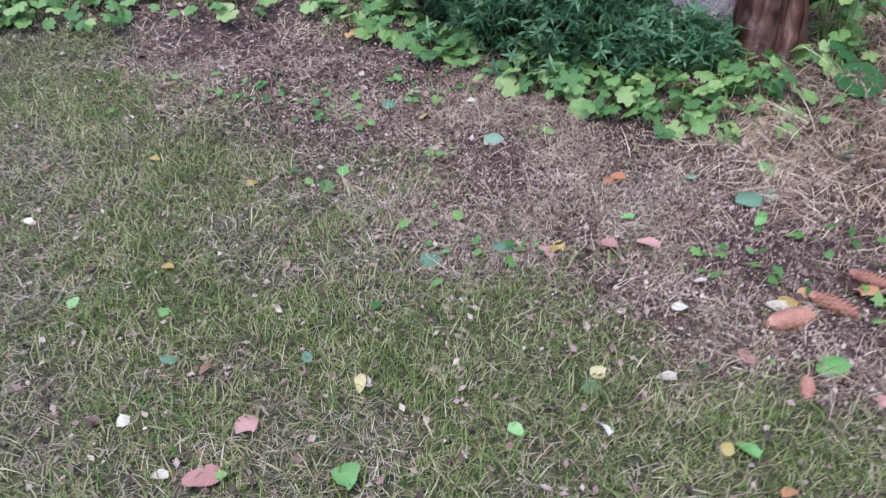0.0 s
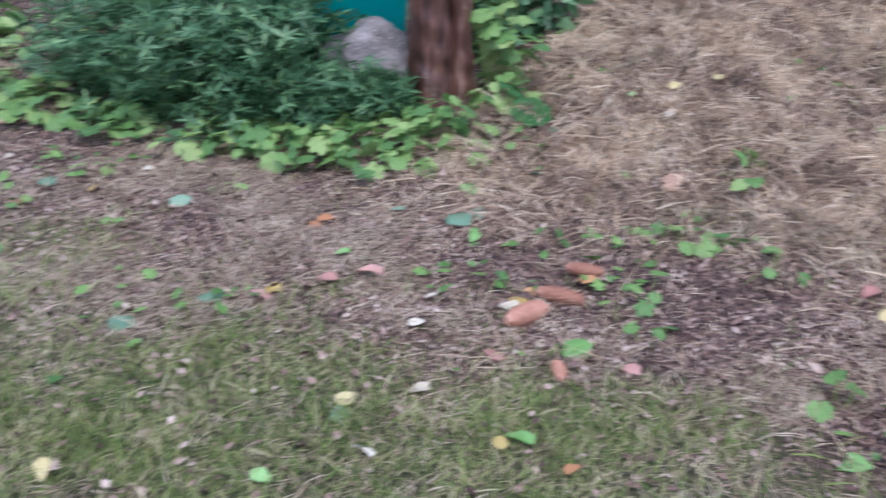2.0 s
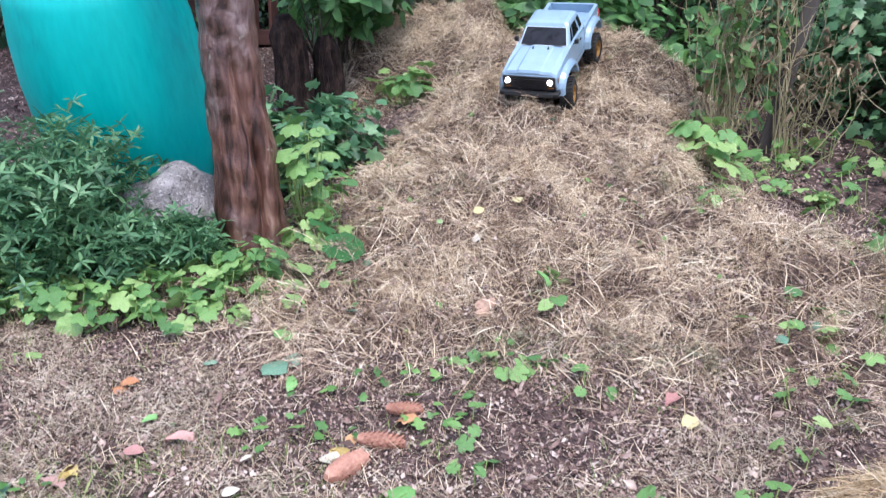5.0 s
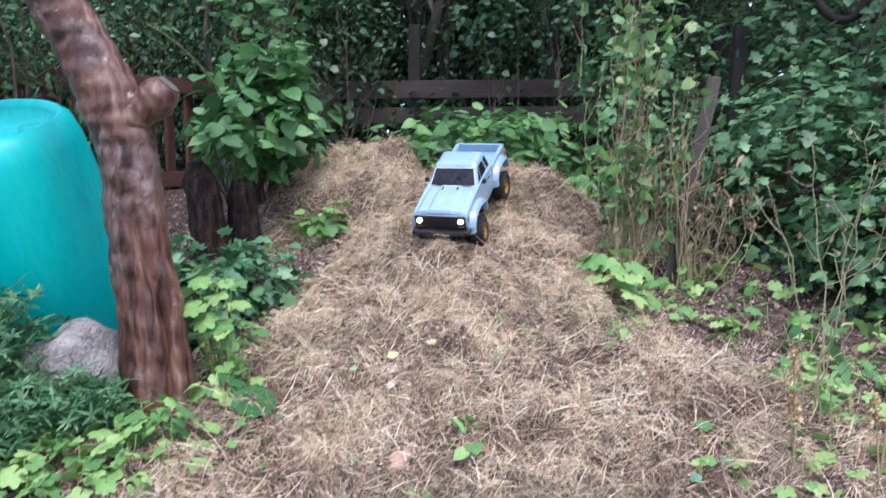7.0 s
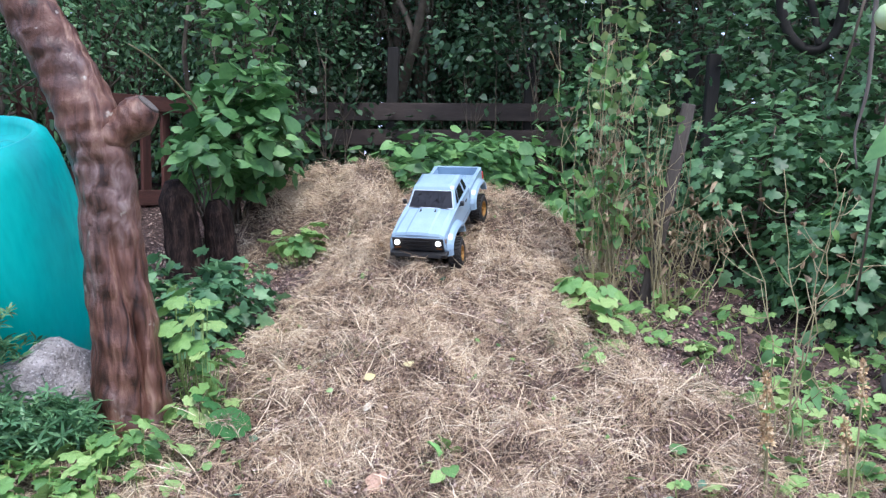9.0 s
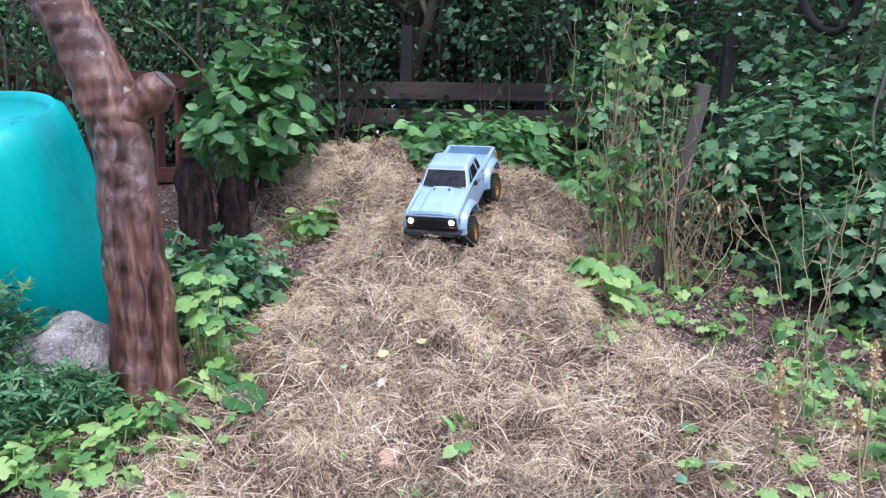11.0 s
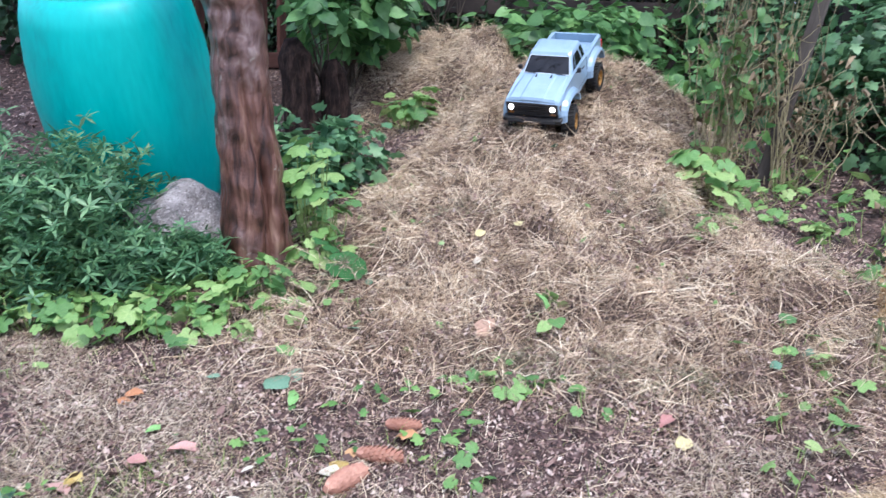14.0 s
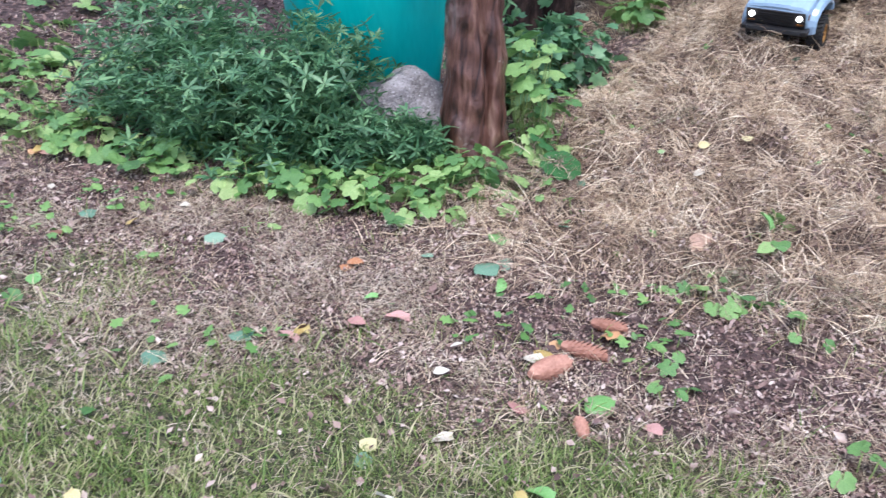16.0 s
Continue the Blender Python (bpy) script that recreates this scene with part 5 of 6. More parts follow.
for x, y, s in ((-0.49, 1.12, 0.025), (-0.67, 1.13, 0.030), (-0.14, 0.78, 0.060), (-0.10, 1.99, 0.025), (0.10, 0.85, 0.030), (0.46, 0.79, 0.040), (0.64, 1.38, 0.040), (0.40, 1.43, 0.030), (0.67, 1.52, 0.050), (0.67, 0.99, 0.060), (0.63, 1.37, 0.045), (0.40, 1.42, 0.035), (1.57, 1.00, 0.050), (0.86, 0.60, 0.070), (1.10, 0.63, 0.060), (0.46, 0.78, 0.040), (1.57, 1.00, 0.050), (1.29, 1.36, 0.050), (1.63, 1.59, 0.030), (1.28, 1.78, 0.020), (-0.10, 2.00, 0.030), (-0.23, 1.61, 0.040), (-0.36, 2.51, 0.040)):
    fallen("green", x, y, s, g)
for x, y, s in ((-0.38, 0.98, 0.030), (-0.78, 2.11, 0.050), (-0.19, 1.88, 0.030), (-0.92, 1.64, 0.030), (1.12, 1.40, 0.060), (4.64, 2.86, 0.050), (-0.19, 1.88, 0.040), (-0.31, 2.88, 0.040)):
    fallen("brown", x, y, s, g)
for x, y, s in ((-0.31, 0.87, 0.045), (-0.31, 0.76, 0.060), (-0.28, 2.43, 0.040), (0.43, 1.32, 0.050), (0.50, 0.99, 0.050), (0.70, 0.89, 0.040), (0.50, 0.98, 0.050), (1.21, 0.93, 0.050), (0.32, 1.35, 0.040), (0.20, 1.33, 0.050), (0.49, 0.98, 0.040), (0.70, 0.89, 0.050)):
    fallen("pink", x, y, s, g)
for x, y, s in ((-0.39, 0.76, 0.030), (-0.48, 0.85, 0.025), (0.38, 0.96, 0.035), (0.25, 0.83, 0.030), (0.58, 1.15, 0.050), (0.47, 1.21, 0.025), (-0.88, 1.42, 0.030), (0.38, 0.96, 0.035), (1.37, 0.98, 0.025), (0.41, 1.13, 0.030), (0.47, 1.19, 0.020), (1.14, 1.70, 0.020), (1.77, 1.26, 0.025), (1.29, 1.66, 0.030), (4.42, 2.72, 0.060), (0.06, 1.97, 0.030), (-0.23, 2.15, 0.025), (0.38, 0.96, 0.035)):
    fallen("pale", x, y, s, g)
for x, y, s in ((0.49, 0.73, 0.030), (0.36, 1.58, 0.035), (0.79, 1.18, 0.050), (0.36, 1.57, 0.035), (0.38, 1.60, 0.040), (0.48, 0.72, 0.030), (1.07, 0.50, 0.030), (-0.28, 2.42, 0.030), (0.67, 1.19, 0.030)):
    fallen("orange", x, y, s, g)



CONE = material("cone_scales", [(0.2, (0.3, 0.13, 0.085)), (0.6, (0.48, 0.24, 0.165)), (0.9, (0.62, 0.4, 0.29))], 60, 0.6, 0.6, 200)


def cone(x, y, turn, size):
    """A spruce cone lying on its side, with overlapping scales."""
    bm = bmesh.new()
    body = lambda t: size * 0.15 * math.sin(math.pi * (0.10 + 0.84 * t)) ** 0.7
    rings = [[bm.verts.new((size * (t - 0.5), body(t) * math.cos(w), body(t) * math.sin(w))) for w in (k * math.tau / 12 for k in range(12))] for t in (i / 8 for i in range(9))]
    for one, two in zip(rings, rings[1:]):
        for k in range(12):
            bm.faces.new((one[k], one[(k + 1) % 12], two[(k + 1) % 12], two[k]))
    bm.faces.new(rings[0]), bm.faces.new(rings[-1])
    for k in range(96):
        t, w = 0.03 + 0.9 * k / 96, k * 2.39996
        r, wide = body(t), size * 0.055
        place = Matrix.Translation((size * (t - 0.5), 0, 0)) @ Matrix.Rotation(w, 4, "X") @ Matrix.Translation((0, 0, r * 0.97)) @ Matrix.Rotation(-0.32, 4, "Y")
        v = [bm.verts.new(place @ Vector(p)) for p in ((-0.02 * size, -wide * 0.7, 0), (-0.02 * size, wide * 0.7, 0), (size * 0.075, wide, 0.002), (size * 0.125, 0, 0.004), (size * 0.075, -wide, 0.002))]
        bm.faces.new(v)
    ob = part("spruce_cone", bm, CONE)
    ob.matrix_world = pose(x, y, float(ground_top(np.array(x), np.array(y))) + size * 0.14, 0, 4, turn)
    return tagged(ob, "reddish-brown spruce cone lying on leaf litter", "cone", "spruce cones")


cone(0.605, 1.09, 20, 0.095), cone(0.70, 1.135, -35, 0.085), cone(0.79, 1.2, -30, 0.07), cone(0.58, 0.93, 70, 0.05)


DRYLEAF = material("withered_leaf", [(0.2, (0.09, 0.06, 0.035)), (0.6, (0.24, 0.175, 0.105)), (0.9, (0.42, 0.33, 0.21))], 20, 0.7, 0, 60, spread="island", leafy=0.1)

# ---- tall dry stems, stake, dry vine and logs beside the mound ----
def tall_stem(label, x, y, tip, bend, seed, pods=5, leaves=2):
    g = np.random.default_rng(seed)
    z = float(ground_top(np.array(x), np.array(y)))
    ob = tagged(empty("dry_stem", Matrix.Translation((x, y, z))), label, "dry plant", "dry stems")
    base = np.array((x, y, z))
    path = curve_path((0, 0, -0.02), np.array(tip) - base, bend, 14, 0.006, g)
    part("stalk", tubes_mesh("stalk", [tube(path, np.linspace(0.0024, 0.001, 14), 6)]), DRYSTEM, ob)
    for k in range(pods):
        j = g.integers(5, 13)
        end = path[j] + np.array((*g.normal(0, 0.05, 2), g.uniform(0.02, 0.09)))
        part("twig", tubes_mesh("twig", [tube(curve_path(path[j], end, (0, 0, -0.01), 4), [0.0014, 0.0012, 0.001, 0.0008], 5)]), DRYSTEM, ob)
        n = unit(end - path[j])
        m = scatter("seed_pod", heart(0.55, 0.9, 0.1), end[None], n[None], g.normal(0, 1, (1, 3)), [g.uniform(0.012, 0.024)])
        part("seed_pod", m, DRYLEAF, ob)
    for k in range(leaves):
        j = g.integers(4, 14)
        m = scatter("leaf", heart(0.6, 0.2, 0.4), path[j][None], np.array([[*g.normal(0, 0.5, 2), -0.5]]), g.normal(0, 1, (1, 3)), [g.uniform(0.025, 0.06)])
        part("leaf", m, LEAF_VINE if k % 3 else LEAF_SMALL, ob)
    return ob


for i, (x, y, tip, bend) in enumerate([(1.985, 0.905, (1.93, 1.0, 0.70), (0.02, -0.02, 0.02)), (1.99, 0.89, (2.03, 0.80, 0.76), (0.01, 0.0, 0)), (2.0, 0.87, (1.97, 0.66, 0.60), (0.0, 0.06, 0.10)), (1.93, 0.83, (1.95, 0.79, 0.40), (0, 0, 0)), (1.78, 0.84, (1.79, 0.83, 0.36), (0.01, 0, 0)), (2.2, 0.95, (2.25, 1.05, 0.8), (0.02, 0, 0)), (2.35, 1.05, (2.38, 0.95, 0.85), (0.03, 0, 0))]):
    tall_stem("tall dry seed stalk with papery pods and withered leaves", x, y, tip, bend, 700 + i)



def dock(x, y, tall, lean, seed):
    """A dock stalk ending in a rusty seed plume."""
    g = np.random.default_rng(seed)
    z = float(ground_top(np.array(x), np.array(y)))
    ob = tagged(empty("dock_stalk", Matrix.Translation((x, y, z))), "dock stalk with a rusty brown seed plume", "dry plant", "dock stalks")
    path = curve_path((0, 0, -0.02), (lean[0], lean[1], tall), (0.01, 0.0, 0), 10)
    part("stalk", tubes_mesh("stalk", [tube(path, np.linspace(0.003, 0.0015, 10), 6)]), DRYSTEM, ob)
    n = 130
    t = g.uniform(0, 1, n)
    c = path[-1] * t[:, None] + path[6] * (1 - t[:, None])
    d = unit(g.normal(0, 1, (n, 3)) + np.array((0, 0, 0.9)))
    part("seed_plume", scatter("seed_plume", FLAKE, c + d * (0.010 * (1.1 - t))[:, None], d, g.normal(0, 1, (n, 3)), g.uniform(0.007, 0.014, n)), BLEACHED, ob, "rusty brown seed plume")["kind"] = "stuff"


for i, (x, y, tall, lean) in enumerate([(1.78, 0.83, 0.24, (0.0, 0.01)), (1.75, 0.81, 0.17, (-0.02, 0.0)), (1.93, 0.70, 0.32, (0.02, 0.0)), (1.88, 0.68, 0.22, (-0.02, 0.02)), (1.83, 0.86, 0.15, (0.02, 0.01))]):
    dock(x, y, tall, lean, 790 + i)

# withered climbing plant beside the mound
g = np.random.default_rng(31)
for i in range(9):
    x, y = 2.5 + g.normal(0, 0.07), 1.84 + g.normal(0, 0.06)
    top = (x + g.normal(0.0, 0.08), y + g.normal(-0.02, 0.07), g.uniform(0.75, 1.3))
    tall_stem("withered yellow-green climbing stem with hanging leaves", x, y, top, (g.normal(0, 0.04), g.normal(0, 0.04), 0), 730 + i, pods=5, leaves=14)
for i in range(6):
    x, y = 2.75 + g.normal(0, 0.1), 1.72 + g.normal(0, 0.08)
    top = (x + g.normal(0.05, 0.1), y + g.normal(-0.05, 0.1), g.uniform(0.5, 0.85))
    tall_stem("tangled dry brown stem with shrivelled leaves", x, y, top, (g.normal(0, 0.06), g.normal(0, 0.06), 0.03), 760 + i, pods=7, leaves=1)


STAKE = material("brown_stake", [(0.2, (0.03, 0.024, 0.02)), (0.6, (0.085, 0.07, 0.06)), (0.9, (0.16, 0.14, 0.12))], 7, 0.85, 0.6, 70, stretch=(3, 3, 0.4))


for i, (x, y, rad, n) in enumerate([(2.78, 1.72, (0.22, 0.2, 0.24), 90), (2.55, 1.86, (0.14, 0.12, 0.26), 60)]):
    z = level(x, y)
    shrub("withered_vine", "withered brown vine tangled round the stake", "vine", (x, y, z), (x, y, z + 0.3), rad, n, 0.032, DRYLEAF, 780 + i, heart(0.5, 0.9, 0.4), 40, 0.2, 16, thick=0.003, wood=DRYSTEM)


def plank(name, label, p, q, wide, deep, mat, category):
    p, q = Vector(p), Vector(q)
    bm = box_bm(-wide / 2, wide / 2, -deep / 2, deep / 2, 0, (q - p).length, 0.005)
    ob = part(name, bm, mat)
    ob.matrix_world = Matrix.Translation(p) @ (q - p).to_track_quat("Z", "Y").to_matrix().to_4x4()
    return tagged(ob, label, category)


plank("wooden_stake", "leaning grey weathered wooden stake among dry stems", (2.74, 1.80, 0.25), (2.81, 1.69, 1.03), 0.07, 0.05, STAKE, "stake")
plank("dark_post", "dark upright timber post among the shrubs", (3.79, 2.19, 0.2), (3.81, 2.17, 1.35), 0.06, 0.06, DARKWOOD, "post")


def log(x, y, z, turn, length, r, seed, mat, label):
    me = tubes_mesh("log", [tube(curve_path((-length / 2, 0, 0), (length / 2, 0, 0), (0, 0, 0.006), 9), [r * k for k in (0.9, 1, 1.02, 1, 0.98, 1, 1.03, 1, 0.92)], 18, 0.05, seed)])
    ob = part("log", me, mat)
    ob.matrix_world = pose(x, y, z, 0, 0, turn)
    return tagged(ob, label, "log")


PALEWOOD = material("pale_log", [(0.2, (0.25, 0.2, 0.16)), (0.55, (0.5, 0.43, 0.37)), (0.85, (0.66, 0.6, 0.54))], 10, 0.8, 0.6, 60, stretch=(0.4, 2, 2))
log(2.33, 0.66, 0.13, 20, 0.34, 0.05, 3, PALEWOOD, "pale cut log lying in the weeds")
log(0.40, 4.25, level(0.40, 4.25) + 0.05, 35, 0.24, 0.055, 6, PALEWOOD, "pale bleached log lying on leaf litter")
log(2.52, 0.76, 0.17, 35, 0.34, 0.05, 4, GREYWOOD, "grey weathered log lying in the weeds")
stone("stone", (1.16, 0.42, 0.04), (0.09, 0.07, 0.05), 5.2, ROCK, "grey stone edging half under bleached straw", 30)
stone("stone", (1.33, 0.33, 0.09), (0.10, 0.08, 0.06), 7.7, ROCK, "grey stone edging half under bleached straw", 10)

# old stumps in the hollow under the vine, the hollow's shade put into their colour
STUMP_SHADED = material("shaded_stump_wood", [(0.3, (0.005, 0.003, 0.003)), (0.5, (0.02, 0.012, 0.010)), (0.75, (0.07, 0.042, 0.033))], 40, 0.9, 1.0, 150, dist=0.015, stretch=(1.5, 1.5, 0.35), spec=0.2)
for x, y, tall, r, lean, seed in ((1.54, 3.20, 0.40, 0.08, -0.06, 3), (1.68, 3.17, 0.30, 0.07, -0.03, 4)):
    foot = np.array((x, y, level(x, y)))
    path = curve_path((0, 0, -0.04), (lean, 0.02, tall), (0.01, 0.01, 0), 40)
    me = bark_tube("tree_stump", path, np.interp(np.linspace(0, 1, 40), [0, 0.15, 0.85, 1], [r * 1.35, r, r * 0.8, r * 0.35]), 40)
    ob = part("tree_stump", me, STUMP_SHADED)
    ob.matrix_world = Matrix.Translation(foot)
    tagged(ob, "stump in the hollow under the vine, coloured near-black for the hollow's shade", "stump", "rotten stumps")

# climbing vine with pale yellowing leaves beside the stake
LEAF_PALE = material("pale_vine_leaf", [(0.1, (0.08, 0.17, 0.055)), (0.5, (0.17, 0.29, 0.10)), (0.8, (0.29, 0.39, 0.15)), (0.95, (0.5, 0.45, 0.24))], 12, 0.5, 0, 60, spread="island", leafy=0.3)
for i, (x, y, zc, rad, n) in enumerate([(2.56, 1.86, 0.80, (0.09, 0.09, 0.50), 80), (2.66, 1.93, 1.25, (0.12, 0.11, 0.40), 75), (2.72, 1.72, 0.95, (0.16, 0.14, 0.30), 22)]):
    z = level(x, y)
    shrub("climbing_vine", "climbing vine with pale green yellowing heart-shaped leaves", "vine", (x, y, z), (x, y, zc), rad, n, 0.047, LEAF_PALE, 850 + i, HEART, 46, 0.2, 9, thick=0.003, up=0.1, wood=DRYSTEM, group="vines at the stake")


# overhanging twig with a few large leaves
o = np.array((1.25, 0.35, 1.6))
SHIFT = Vector((0.052, -0.045, 0))
twig = tagged(empty("overhanging_branch", Matrix.Translation(Vector(o) + SHIFT)), "overhanging twig with large green leaves and a pale fruit", "branch")
for p0, p1, b in (((0.02, 0, 0.5), (1.22, 0.52, 0.62), (0.03, 0.03, 0)), ((0.03, 0, 0.5), (1.19, 0.45, 0.84), (0.05, 0.02, 0)), ((0.05, 0.02, 0.5), (1.2, 0.56, 0.9), (0.02, 0.0, 0))):
    part("stem", tubes_mesh("stem", [tube(curve_path(p0, np.array(p1) - o, b, 10), np.linspace(0.005, 0.0018, 10), 6)]), STEMWOOD, twig)
for pts in (((1.78, 0.72, 1.32), (1.805, 0.718, 1.187), (1.83, 0.711, 1.069), (1.85, 0.686, 0.978), (1.863, 0.669, 0.871), (1.873, 0.644, 0.793)), ((1.79, 0.73, 1.25), (1.81, 0.747, 1.101), (1.826, 0.751, 0.964), (1.822, 0.775, 0.878), (1.827, 0.764, 0.806)), ((1.79, 0.70, 1.32), (1.814, 0.696, 1.185), (1.847, 0.69, 0.993), (1.857, 0.683, 0.894))):
    pts = np.array(pts)
    path = np.stack([np.interp(np.linspace(0, 1, 18), np.linspace(0, 1, len(pts)), pts[:, k]) for k in range(3)], -1)
    for _ in range(3):
        path[1:-1] = 0.25 * path[:-2] + 0.5 * path[1:-1] + 0.25 * path[2:]
    path = np.concatenate([np.array([(1.45, 0.5, 1.75)]), path])
    part("stem", tubes_mesh("stem", [tube(path - o, np.linspace(0.006, 0.002, 19), 6)]), GREYWOOD, twig)
for p, d, s, n in (((1.20, 0.42, 0.87), (-0.5, 0.72, -0.34), 0.105, (-0.5, -0.2, 0.8)), ((1.21, 0.42, 0.80), (0.1, -0.1, -0.8), 0.1, (-0.8, -0.3, 0.3)), ((1.22, 0.47, 0.70), (0.3, -0.4, -0.5), 0.1, (-0.7, -0.4, 0.4)), ((1.2, 0.42, 1.05), (0.1, 0.0, -0.6), 0.08, (-0.6, -0.2, 0.5))):
    part("leaf", scatter("leaf", heart(0.7, 0.25, 0.2), (np.array(p) - o)[None], np.array([d]), np.array([n]), [s]), LEAF_VINE, twig)
fruit = bmesh.new()
bmesh.ops.create_uvsphere(fruit, u_segments=20, v_segments=14, radius=0.017)
part("fruit", fruit, material("pale_fruit", [(0.2, (0.3, 0.45, 0.2)), (0.8, (0.5, 0.6, 0.36))], 30, 0.35, 0.1, 100), twig, "small pale green fruit", smooth=True).location = (-0.10, 0.13, -0.60)


# ---- fine ground cover: grass, hay, litter ----
def spread_points(n, box, share, g):
    out, have = [], 0
    while have < n:
        p = g.uniform((box[0], box[2]), (box[1], box[3]), (n, 2))
        p = p[g.uniform(0, 1, n) < share(p[:, 0], p[:, 1])]
        out.append(p)
        have += len(p)
    return np.concatenate(out)[:n]


def slope_normal(p, e=0.01):
    zx = (ground_top(p[:, 0] + e, p[:, 1]) - ground_top(p[:, 0] - e, p[:, 1])) / (2 * e)
    zy = (ground_top(p[:, 0], p[:, 1] + e) - ground_top(p[:, 0], p[:, 1] - e)) / (2 * e)
    return unit(np.stack([-zx, -zy, np.ones(len(p))], -1))


def strew(name, label, category, n, box, share, shape, mat, size, lift, seed, sink=0.004, wild=0.35, comb=None):
    g = np.random.default_rng(seed)
    p = spread_points(n, box, share, g)
    nrm = slope_normal(p)
    z = ground_top(p[:, 0], p[:, 1])
    w = g.uniform(0, 6.283, n) if comb is None else 4.5 * wave(p[:, 0], p[:, 1], 6, seed) + g.normal(0, comb, n)
    flat = np.stack([np.cos(w), np.sin(w), np.zeros(n)], -1)
    flat = unit(flat - nrm * (flat * nrm).sum(-1, keepdims=True))
    rise = g.uniform(lift[0], lift[1], (n, 1))
    along = unit(flat + nrm * rise)
    face = unit(nrm + g.normal(0, wild, (n, 3)) - flat * rise)
    places = np.stack([p[:, 0], p[:, 1], z - sink + g.uniform(0, 0.006, n)], -1)
    me = scatter(name, shape, places, along, face, g.uniform(size[0], size[1], n))
    return tagged(part(name, me, mat), label, category, kind="stuff")


def wisps(name, label, count, each, box, share, mat, size, seed, width=0.006, fan=0.35, reach=0.03, high=0.012):
    """Hay lying in combed locks: straws of one lock run together and bow over the lumps."""
    g = np.random.default_rng(seed)
    c = spread_points(count, box, share, g)
    e = 0.03
    fall = np.arctan2(height(c[:, 0], c[:, 1] - e) - height(c[:, 0], c[:, 1] + e), height(c[:, 0] - e, c[:, 1]) - height(c[:, 0] + e, c[:, 1]))
    turn = fall + 1.5 * wave(c[:, 0], c[:, 1], 7, seed) + g.normal(0, 0.7, count)
    long = g.uniform(size[0], size[1], count)
    w = np.repeat(turn, each) + g.normal(0, fan, count * each)
    n = count * each
    across = g.normal(0, reach, n)
    back = g.uniform(-0.5, 0.5, n) * np.repeat(long, each)
    t0 = np.repeat(turn, each)
    p = np.repeat(c, each, 0) + np.stack([np.cos(t0) * back - np.sin(t0) * across, np.sin(t0) * back + np.cos(t0) * across], -1)
    size_n = np.repeat(long, each) * g.uniform(0.45, 1.15, n)
    ok = share(p[:, 0], p[:, 1]) > 0.12
    p, w, size_n = p[ok], w[ok], size_n[ok]
    n = len(p)
    nrm = slope_normal(p, 0.035)
    flat = np.stack([np.cos(w), np.sin(w), np.zeros(n)], -1)
    flat = unit(flat - nrm * (flat * nrm).sum(-1, keepdims=True))
    along = unit(flat + nrm * g.normal(0.0, 0.09, (n, 1)))
    z = ground_top(p[:, 0], p[:, 1]) + g.uniform(-0.003, high, n)
    face = unit(nrm + g.normal(0, 0.35, (n, 3)))
    me = scatter(name, arch(width), np.stack([p[:, 0], p[:, 1], z], -1), along, face, size_n)
    return tagged(part(name, me, mat), label, "hay", kind="stuff")


CURL = template([(0, 0, 0), (0.16, 0.10, 0.14), (0.30, 0.46, 0.26), (0.10, 0.80, 0.10), (0.03, 0.5, -0.02), (-0.06, 1.0, 0.18), (-0.13, 0.70, 0.20), (-0.22, 0.36, 0.06), (-0.08, 0.12, 0.20)], [(0, 1, 2, 4), (4, 2, 3, 5), (4, 5, 6, 7), (0, 4, 7, 8)])
LAWN = (-3.2, 1.5, -0.9, 3.0)
worn = lambda x, y: np.exp(-((((x + 0.3) / 2.0) ** 2 + ((y - 1.2) / 1.55) ** 2) ** 2))
patch = lambda x, y: step(wave(x, y, 7, 11) + 0.6 * wave(x, y, 19, 12), -0.55, 0.6)
lawn = lambda x, y: lawn_share(x, y) * worn(x, y)
bare = lambda x, y: np.clip(1.05 - lawn_share(x, y) - 0.85 * hay_share(x, y), 0, 1)
strew("grass", "short worn lawn grass, green mixed with dry blades", "grass", 150000, LAWN, lambda x, y: lawn(x, y) * (0.15 + 0.85 * patch(x, y)), blade(0.034), GRASS, (0.009, 0.026), (0.1, 1.3), 801)
strew("grass_tufts", "longer green grass tufts in the worn lawn", "grass", 12000, LAWN, lambda x, y: np.clip(lawn_share(x, y) + 0.2 - 0.5 * hay_share(x, y), 0, 1) * worn(x, y) * step(wave(x, y, 13, 21), 0.15, 0.7), blade(0.026), GRASS, (0.02, 0.042), (0.3, 1.8), 811)
strew("dry_grass", "bleached dry grass lying in the lawn", "grass", 80000, LAWN, lambda x, y: np.clip(lawn_share(x, y) + 0.2, 0, 1) * worn(x, y) * (1.12 - patch(x, y)), blade(0.022), DRYGRASS, (0.010, 0.038), (0.0, 0.5), 802)
strew("dry_grass", "thin dry grass straying over the leaf litter", "grass", 30000, (-1.7, 1.5, 0.7, 2.3), lambda x, y: bare(x, y) * step(wave(x, y, 5, 31) + 0.5 * wave(x, y, 14, 32), -0.25, 0.5), blade(0.020), DRYGRASS, (0.012, 0.045), (0.0, 0.5), 812)
HAYBOX = (0.2, 3.2, 0.0, 3.9)
strew("hay", "loose brown hay covering the mound, darkened for shaded hollows", "hay", 120000, HAYBOX, hay_share, blade(0.017), THATCH_SHADED, (0.012, 0.05), (-0.15, 0.6), 803, wild=0.8, comb=1.7)
strew("loose_straw", "pale loose straws scattered over the mound", "hay", 34000, HAYBOX, hay_share, blade(0.013), STRAW, (0.03, 0.10), (-0.05, 0.4), 804, wild=0.7)
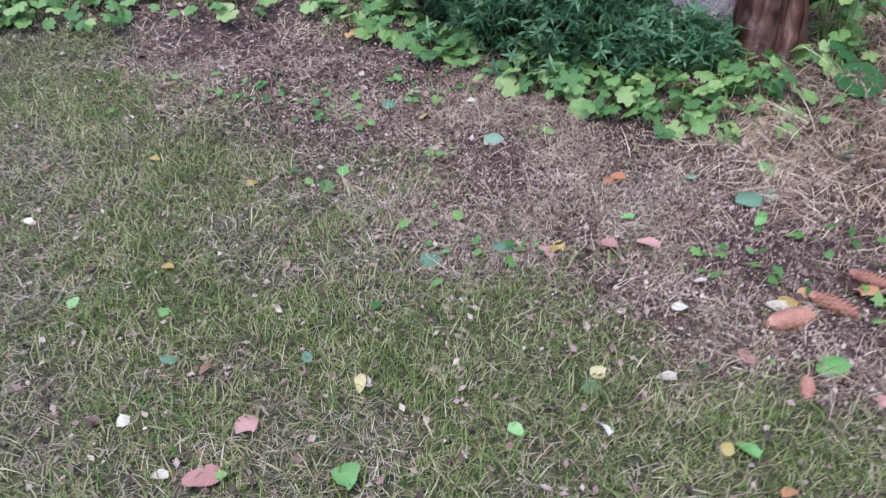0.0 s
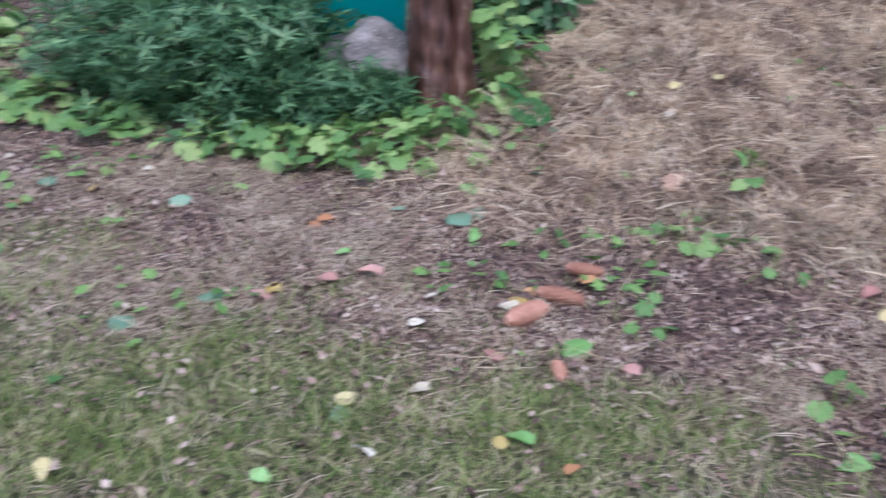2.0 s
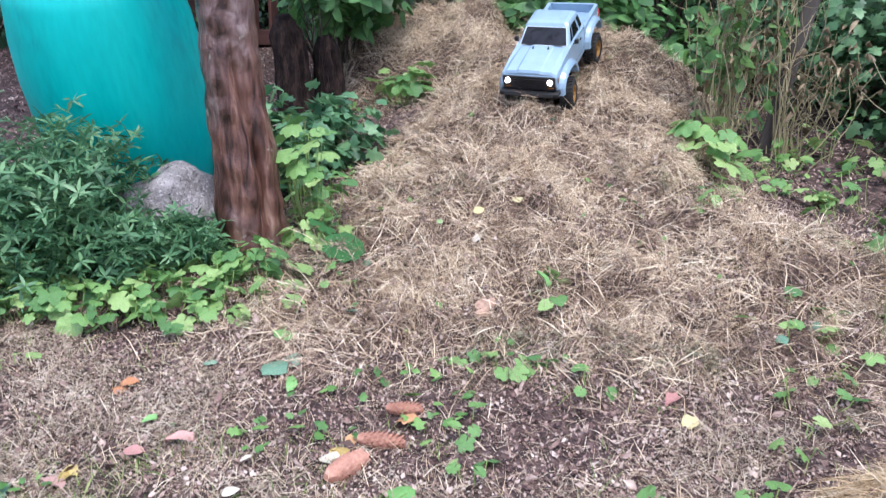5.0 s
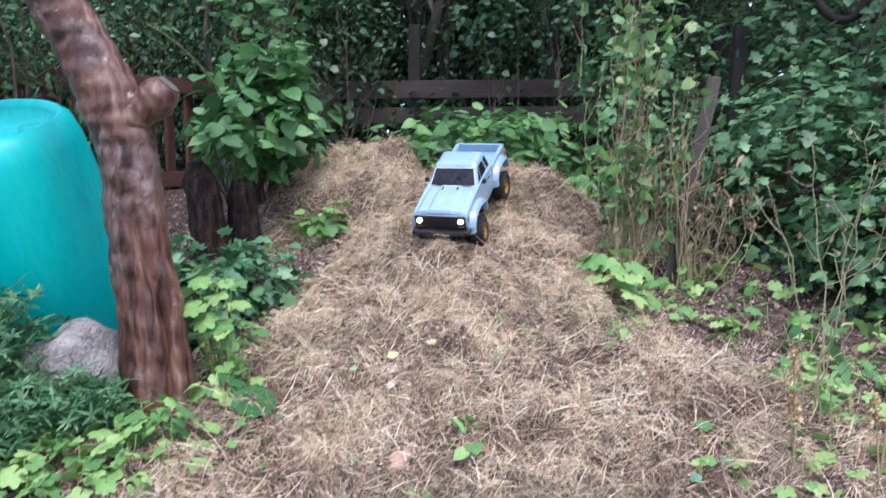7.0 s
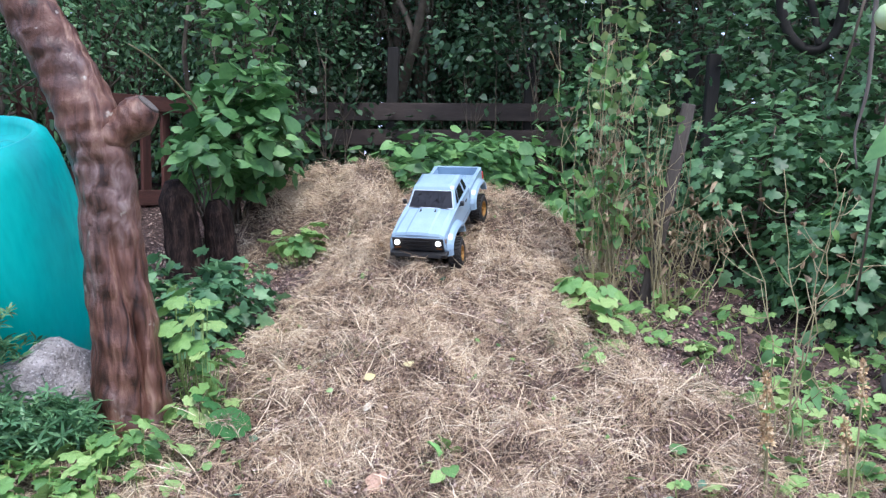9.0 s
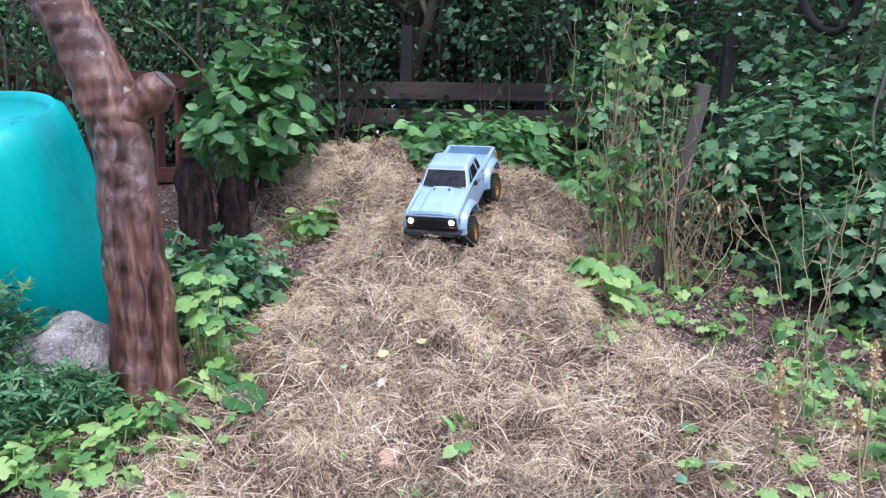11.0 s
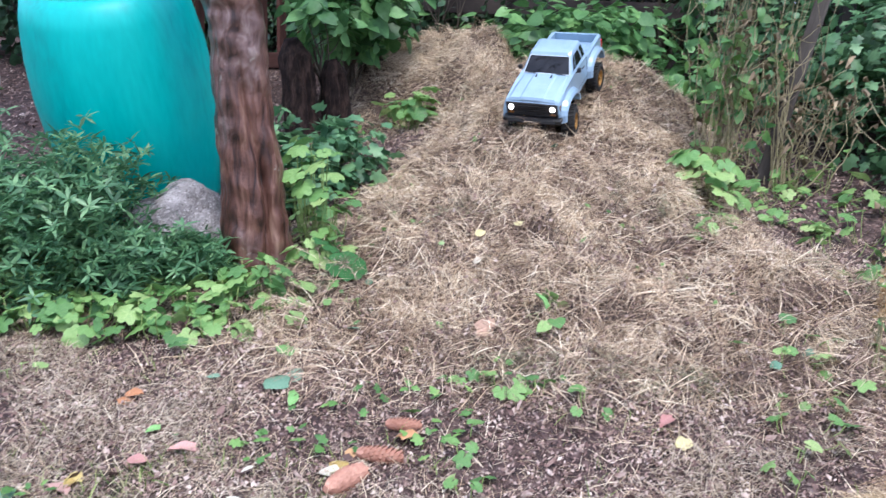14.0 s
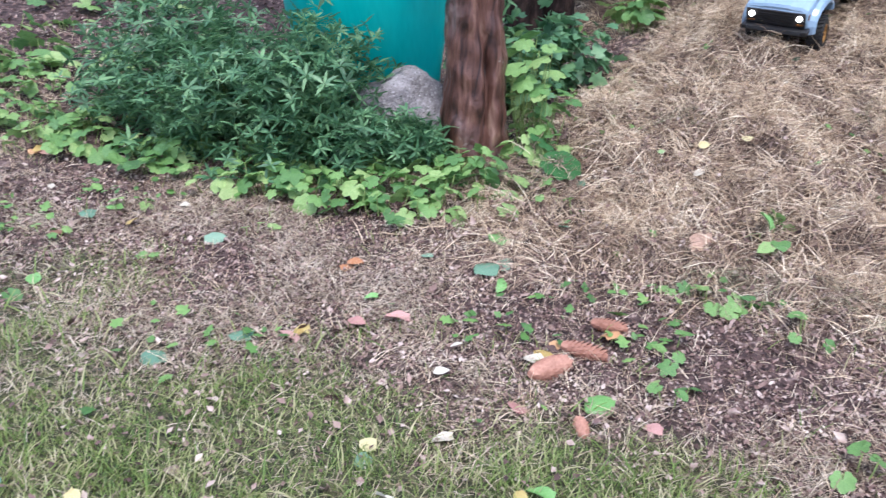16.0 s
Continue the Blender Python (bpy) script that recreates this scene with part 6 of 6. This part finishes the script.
# pale locks in noise patches act as lit tops beside the darker hay
locks = lambda x, y: hay_share(x, y) * np.interp(axes(x, y)[0], [0.9, 1.5, 2.3], [1.0, 0.3, 1.0]) * (0.10 + 0.88 * step(wave(x, y, 9, 15) + 0.7 * wave(x, y, 23, 16), -0.35, 0.6))
wisps("hay_locks", "combed locks of pale dry hay draped over the mound", 2500, 40, HAYBOX, locks, STRAW, (0.04, 0.105), 821, width=0.0095, fan=0.5)
wisps("hay_locks", "combed locks of brown hay on the mound", 700, 40, HAYBOX, hay_share, THATCH_SHADED, (0.05, 0.12), 822, width=0.008)
strew("hay_chaff", "crumbled leaf bits and chaff caught in the hay", "hay", 26000, HAYBOX, lambda x, y: hay_share(x, y) * np.interp(axes(x, y)[0], [1.3, 2.2, 3.0], [1.0, 0.6, 0.25]), FLAKE, LITTER, (0.004, 0.015), (-0.1, 0.7), 824, sink=-0.006, wild=0.6)
wisps("green_hay", "half-dried greenish hay lying in patches on the mound", 170, 45, HAYBOX, lambda x, y: hay_share(x, y) * step(wave(x, y, 6, 25), 0.35, 0.7), GREENHAY, (0.04, 0.10), 823)
strew("leaf_litter", "brown crumbled leaf litter and bark flakes", "litter", 90000, (-2.2, 3.4, 0.4, 4.9), bare, FLAKE, LITTER, (0.004, 0.017), (-0.1, 0.8), 805, wild=0.6)
strew("leaf_litter", "finely crumbled brown litter and bark bits", "litter", 70000, (-1.3, 2.4, 0.5, 2.3), bare, FLAKE, LITTER, (0.003, 0.010), (0.0, 1.1), 816, sink=0.0, wild=0.8)
strew("curled_litter", "curled brown scraps of dead leaves on the soil", "litter", 3600, (-2.0, 3.0, 0.4, 4.0), lambda x, y: np.clip(bare(x, y) + 0.08, 0, 1), CURL, LITTER, (0.010, 0.030), (-0.1, 0.7), 815, sink=0.0, wild=0.8)
strew("litter_straw", "fine dry straws among the litter", "litter", 30000, (-1.8, 2.6, 0.4, 3.4), lambda x, y: bare(x, y) * (0.3 + 0.7 * step(wave(x, y, 8, 17), -0.3, 0.5)), blade(0.010), STRAW, (0.015, 0.07), (0.0, 0.35), 806)
strew("litter_on_lawn", "small dry leaf crumbs on the lawn", "litter", 4200, LAWN, lawn, FLAKE, LITTER, (0.006, 0.018), (0.05, 0.5), 807, sink=-0.006)
strew("small_weeds", "tiny green weeds sprouting through the litter", "weeds", 900, (-1.9, 3.4, 0.6, 3.2), lambda x, y: bare(x, y) * step(wave(x, y, 6, 13), 0.1, 0.6), LOBED, LEAF_SMALL, (0.012, 0.03), (0.1, 0.6), 808, sink=-0.012)
wisps("bleached_straw", "bleached straw draped over the stone edging", 420, 45, (0.6, 2.0, -0.1, 0.8), lambda x, y: np.exp(-((((x - 1.25) / 0.42) ** 2 + ((y - 0.30) / 0.27) ** 2) ** 3)), BLEACHED, (0.05, 0.125), 809, width=0.008, fan=0.3, high=0.02)

fade = lambda x, y: lawn_share(x, y) * np.exp(-(((x + 0.1) / 3.0) ** 2 + ((y - 0.2) / 2.6) ** 2))
strew("sparse_grass", "short worn lawn grass thinning outwards", "grass", 32000, (-6, 5, -5.5, 4.5), fade, blade(0.035), GRASS, (0.02, 0.05), (0.1, 1.4), 810)
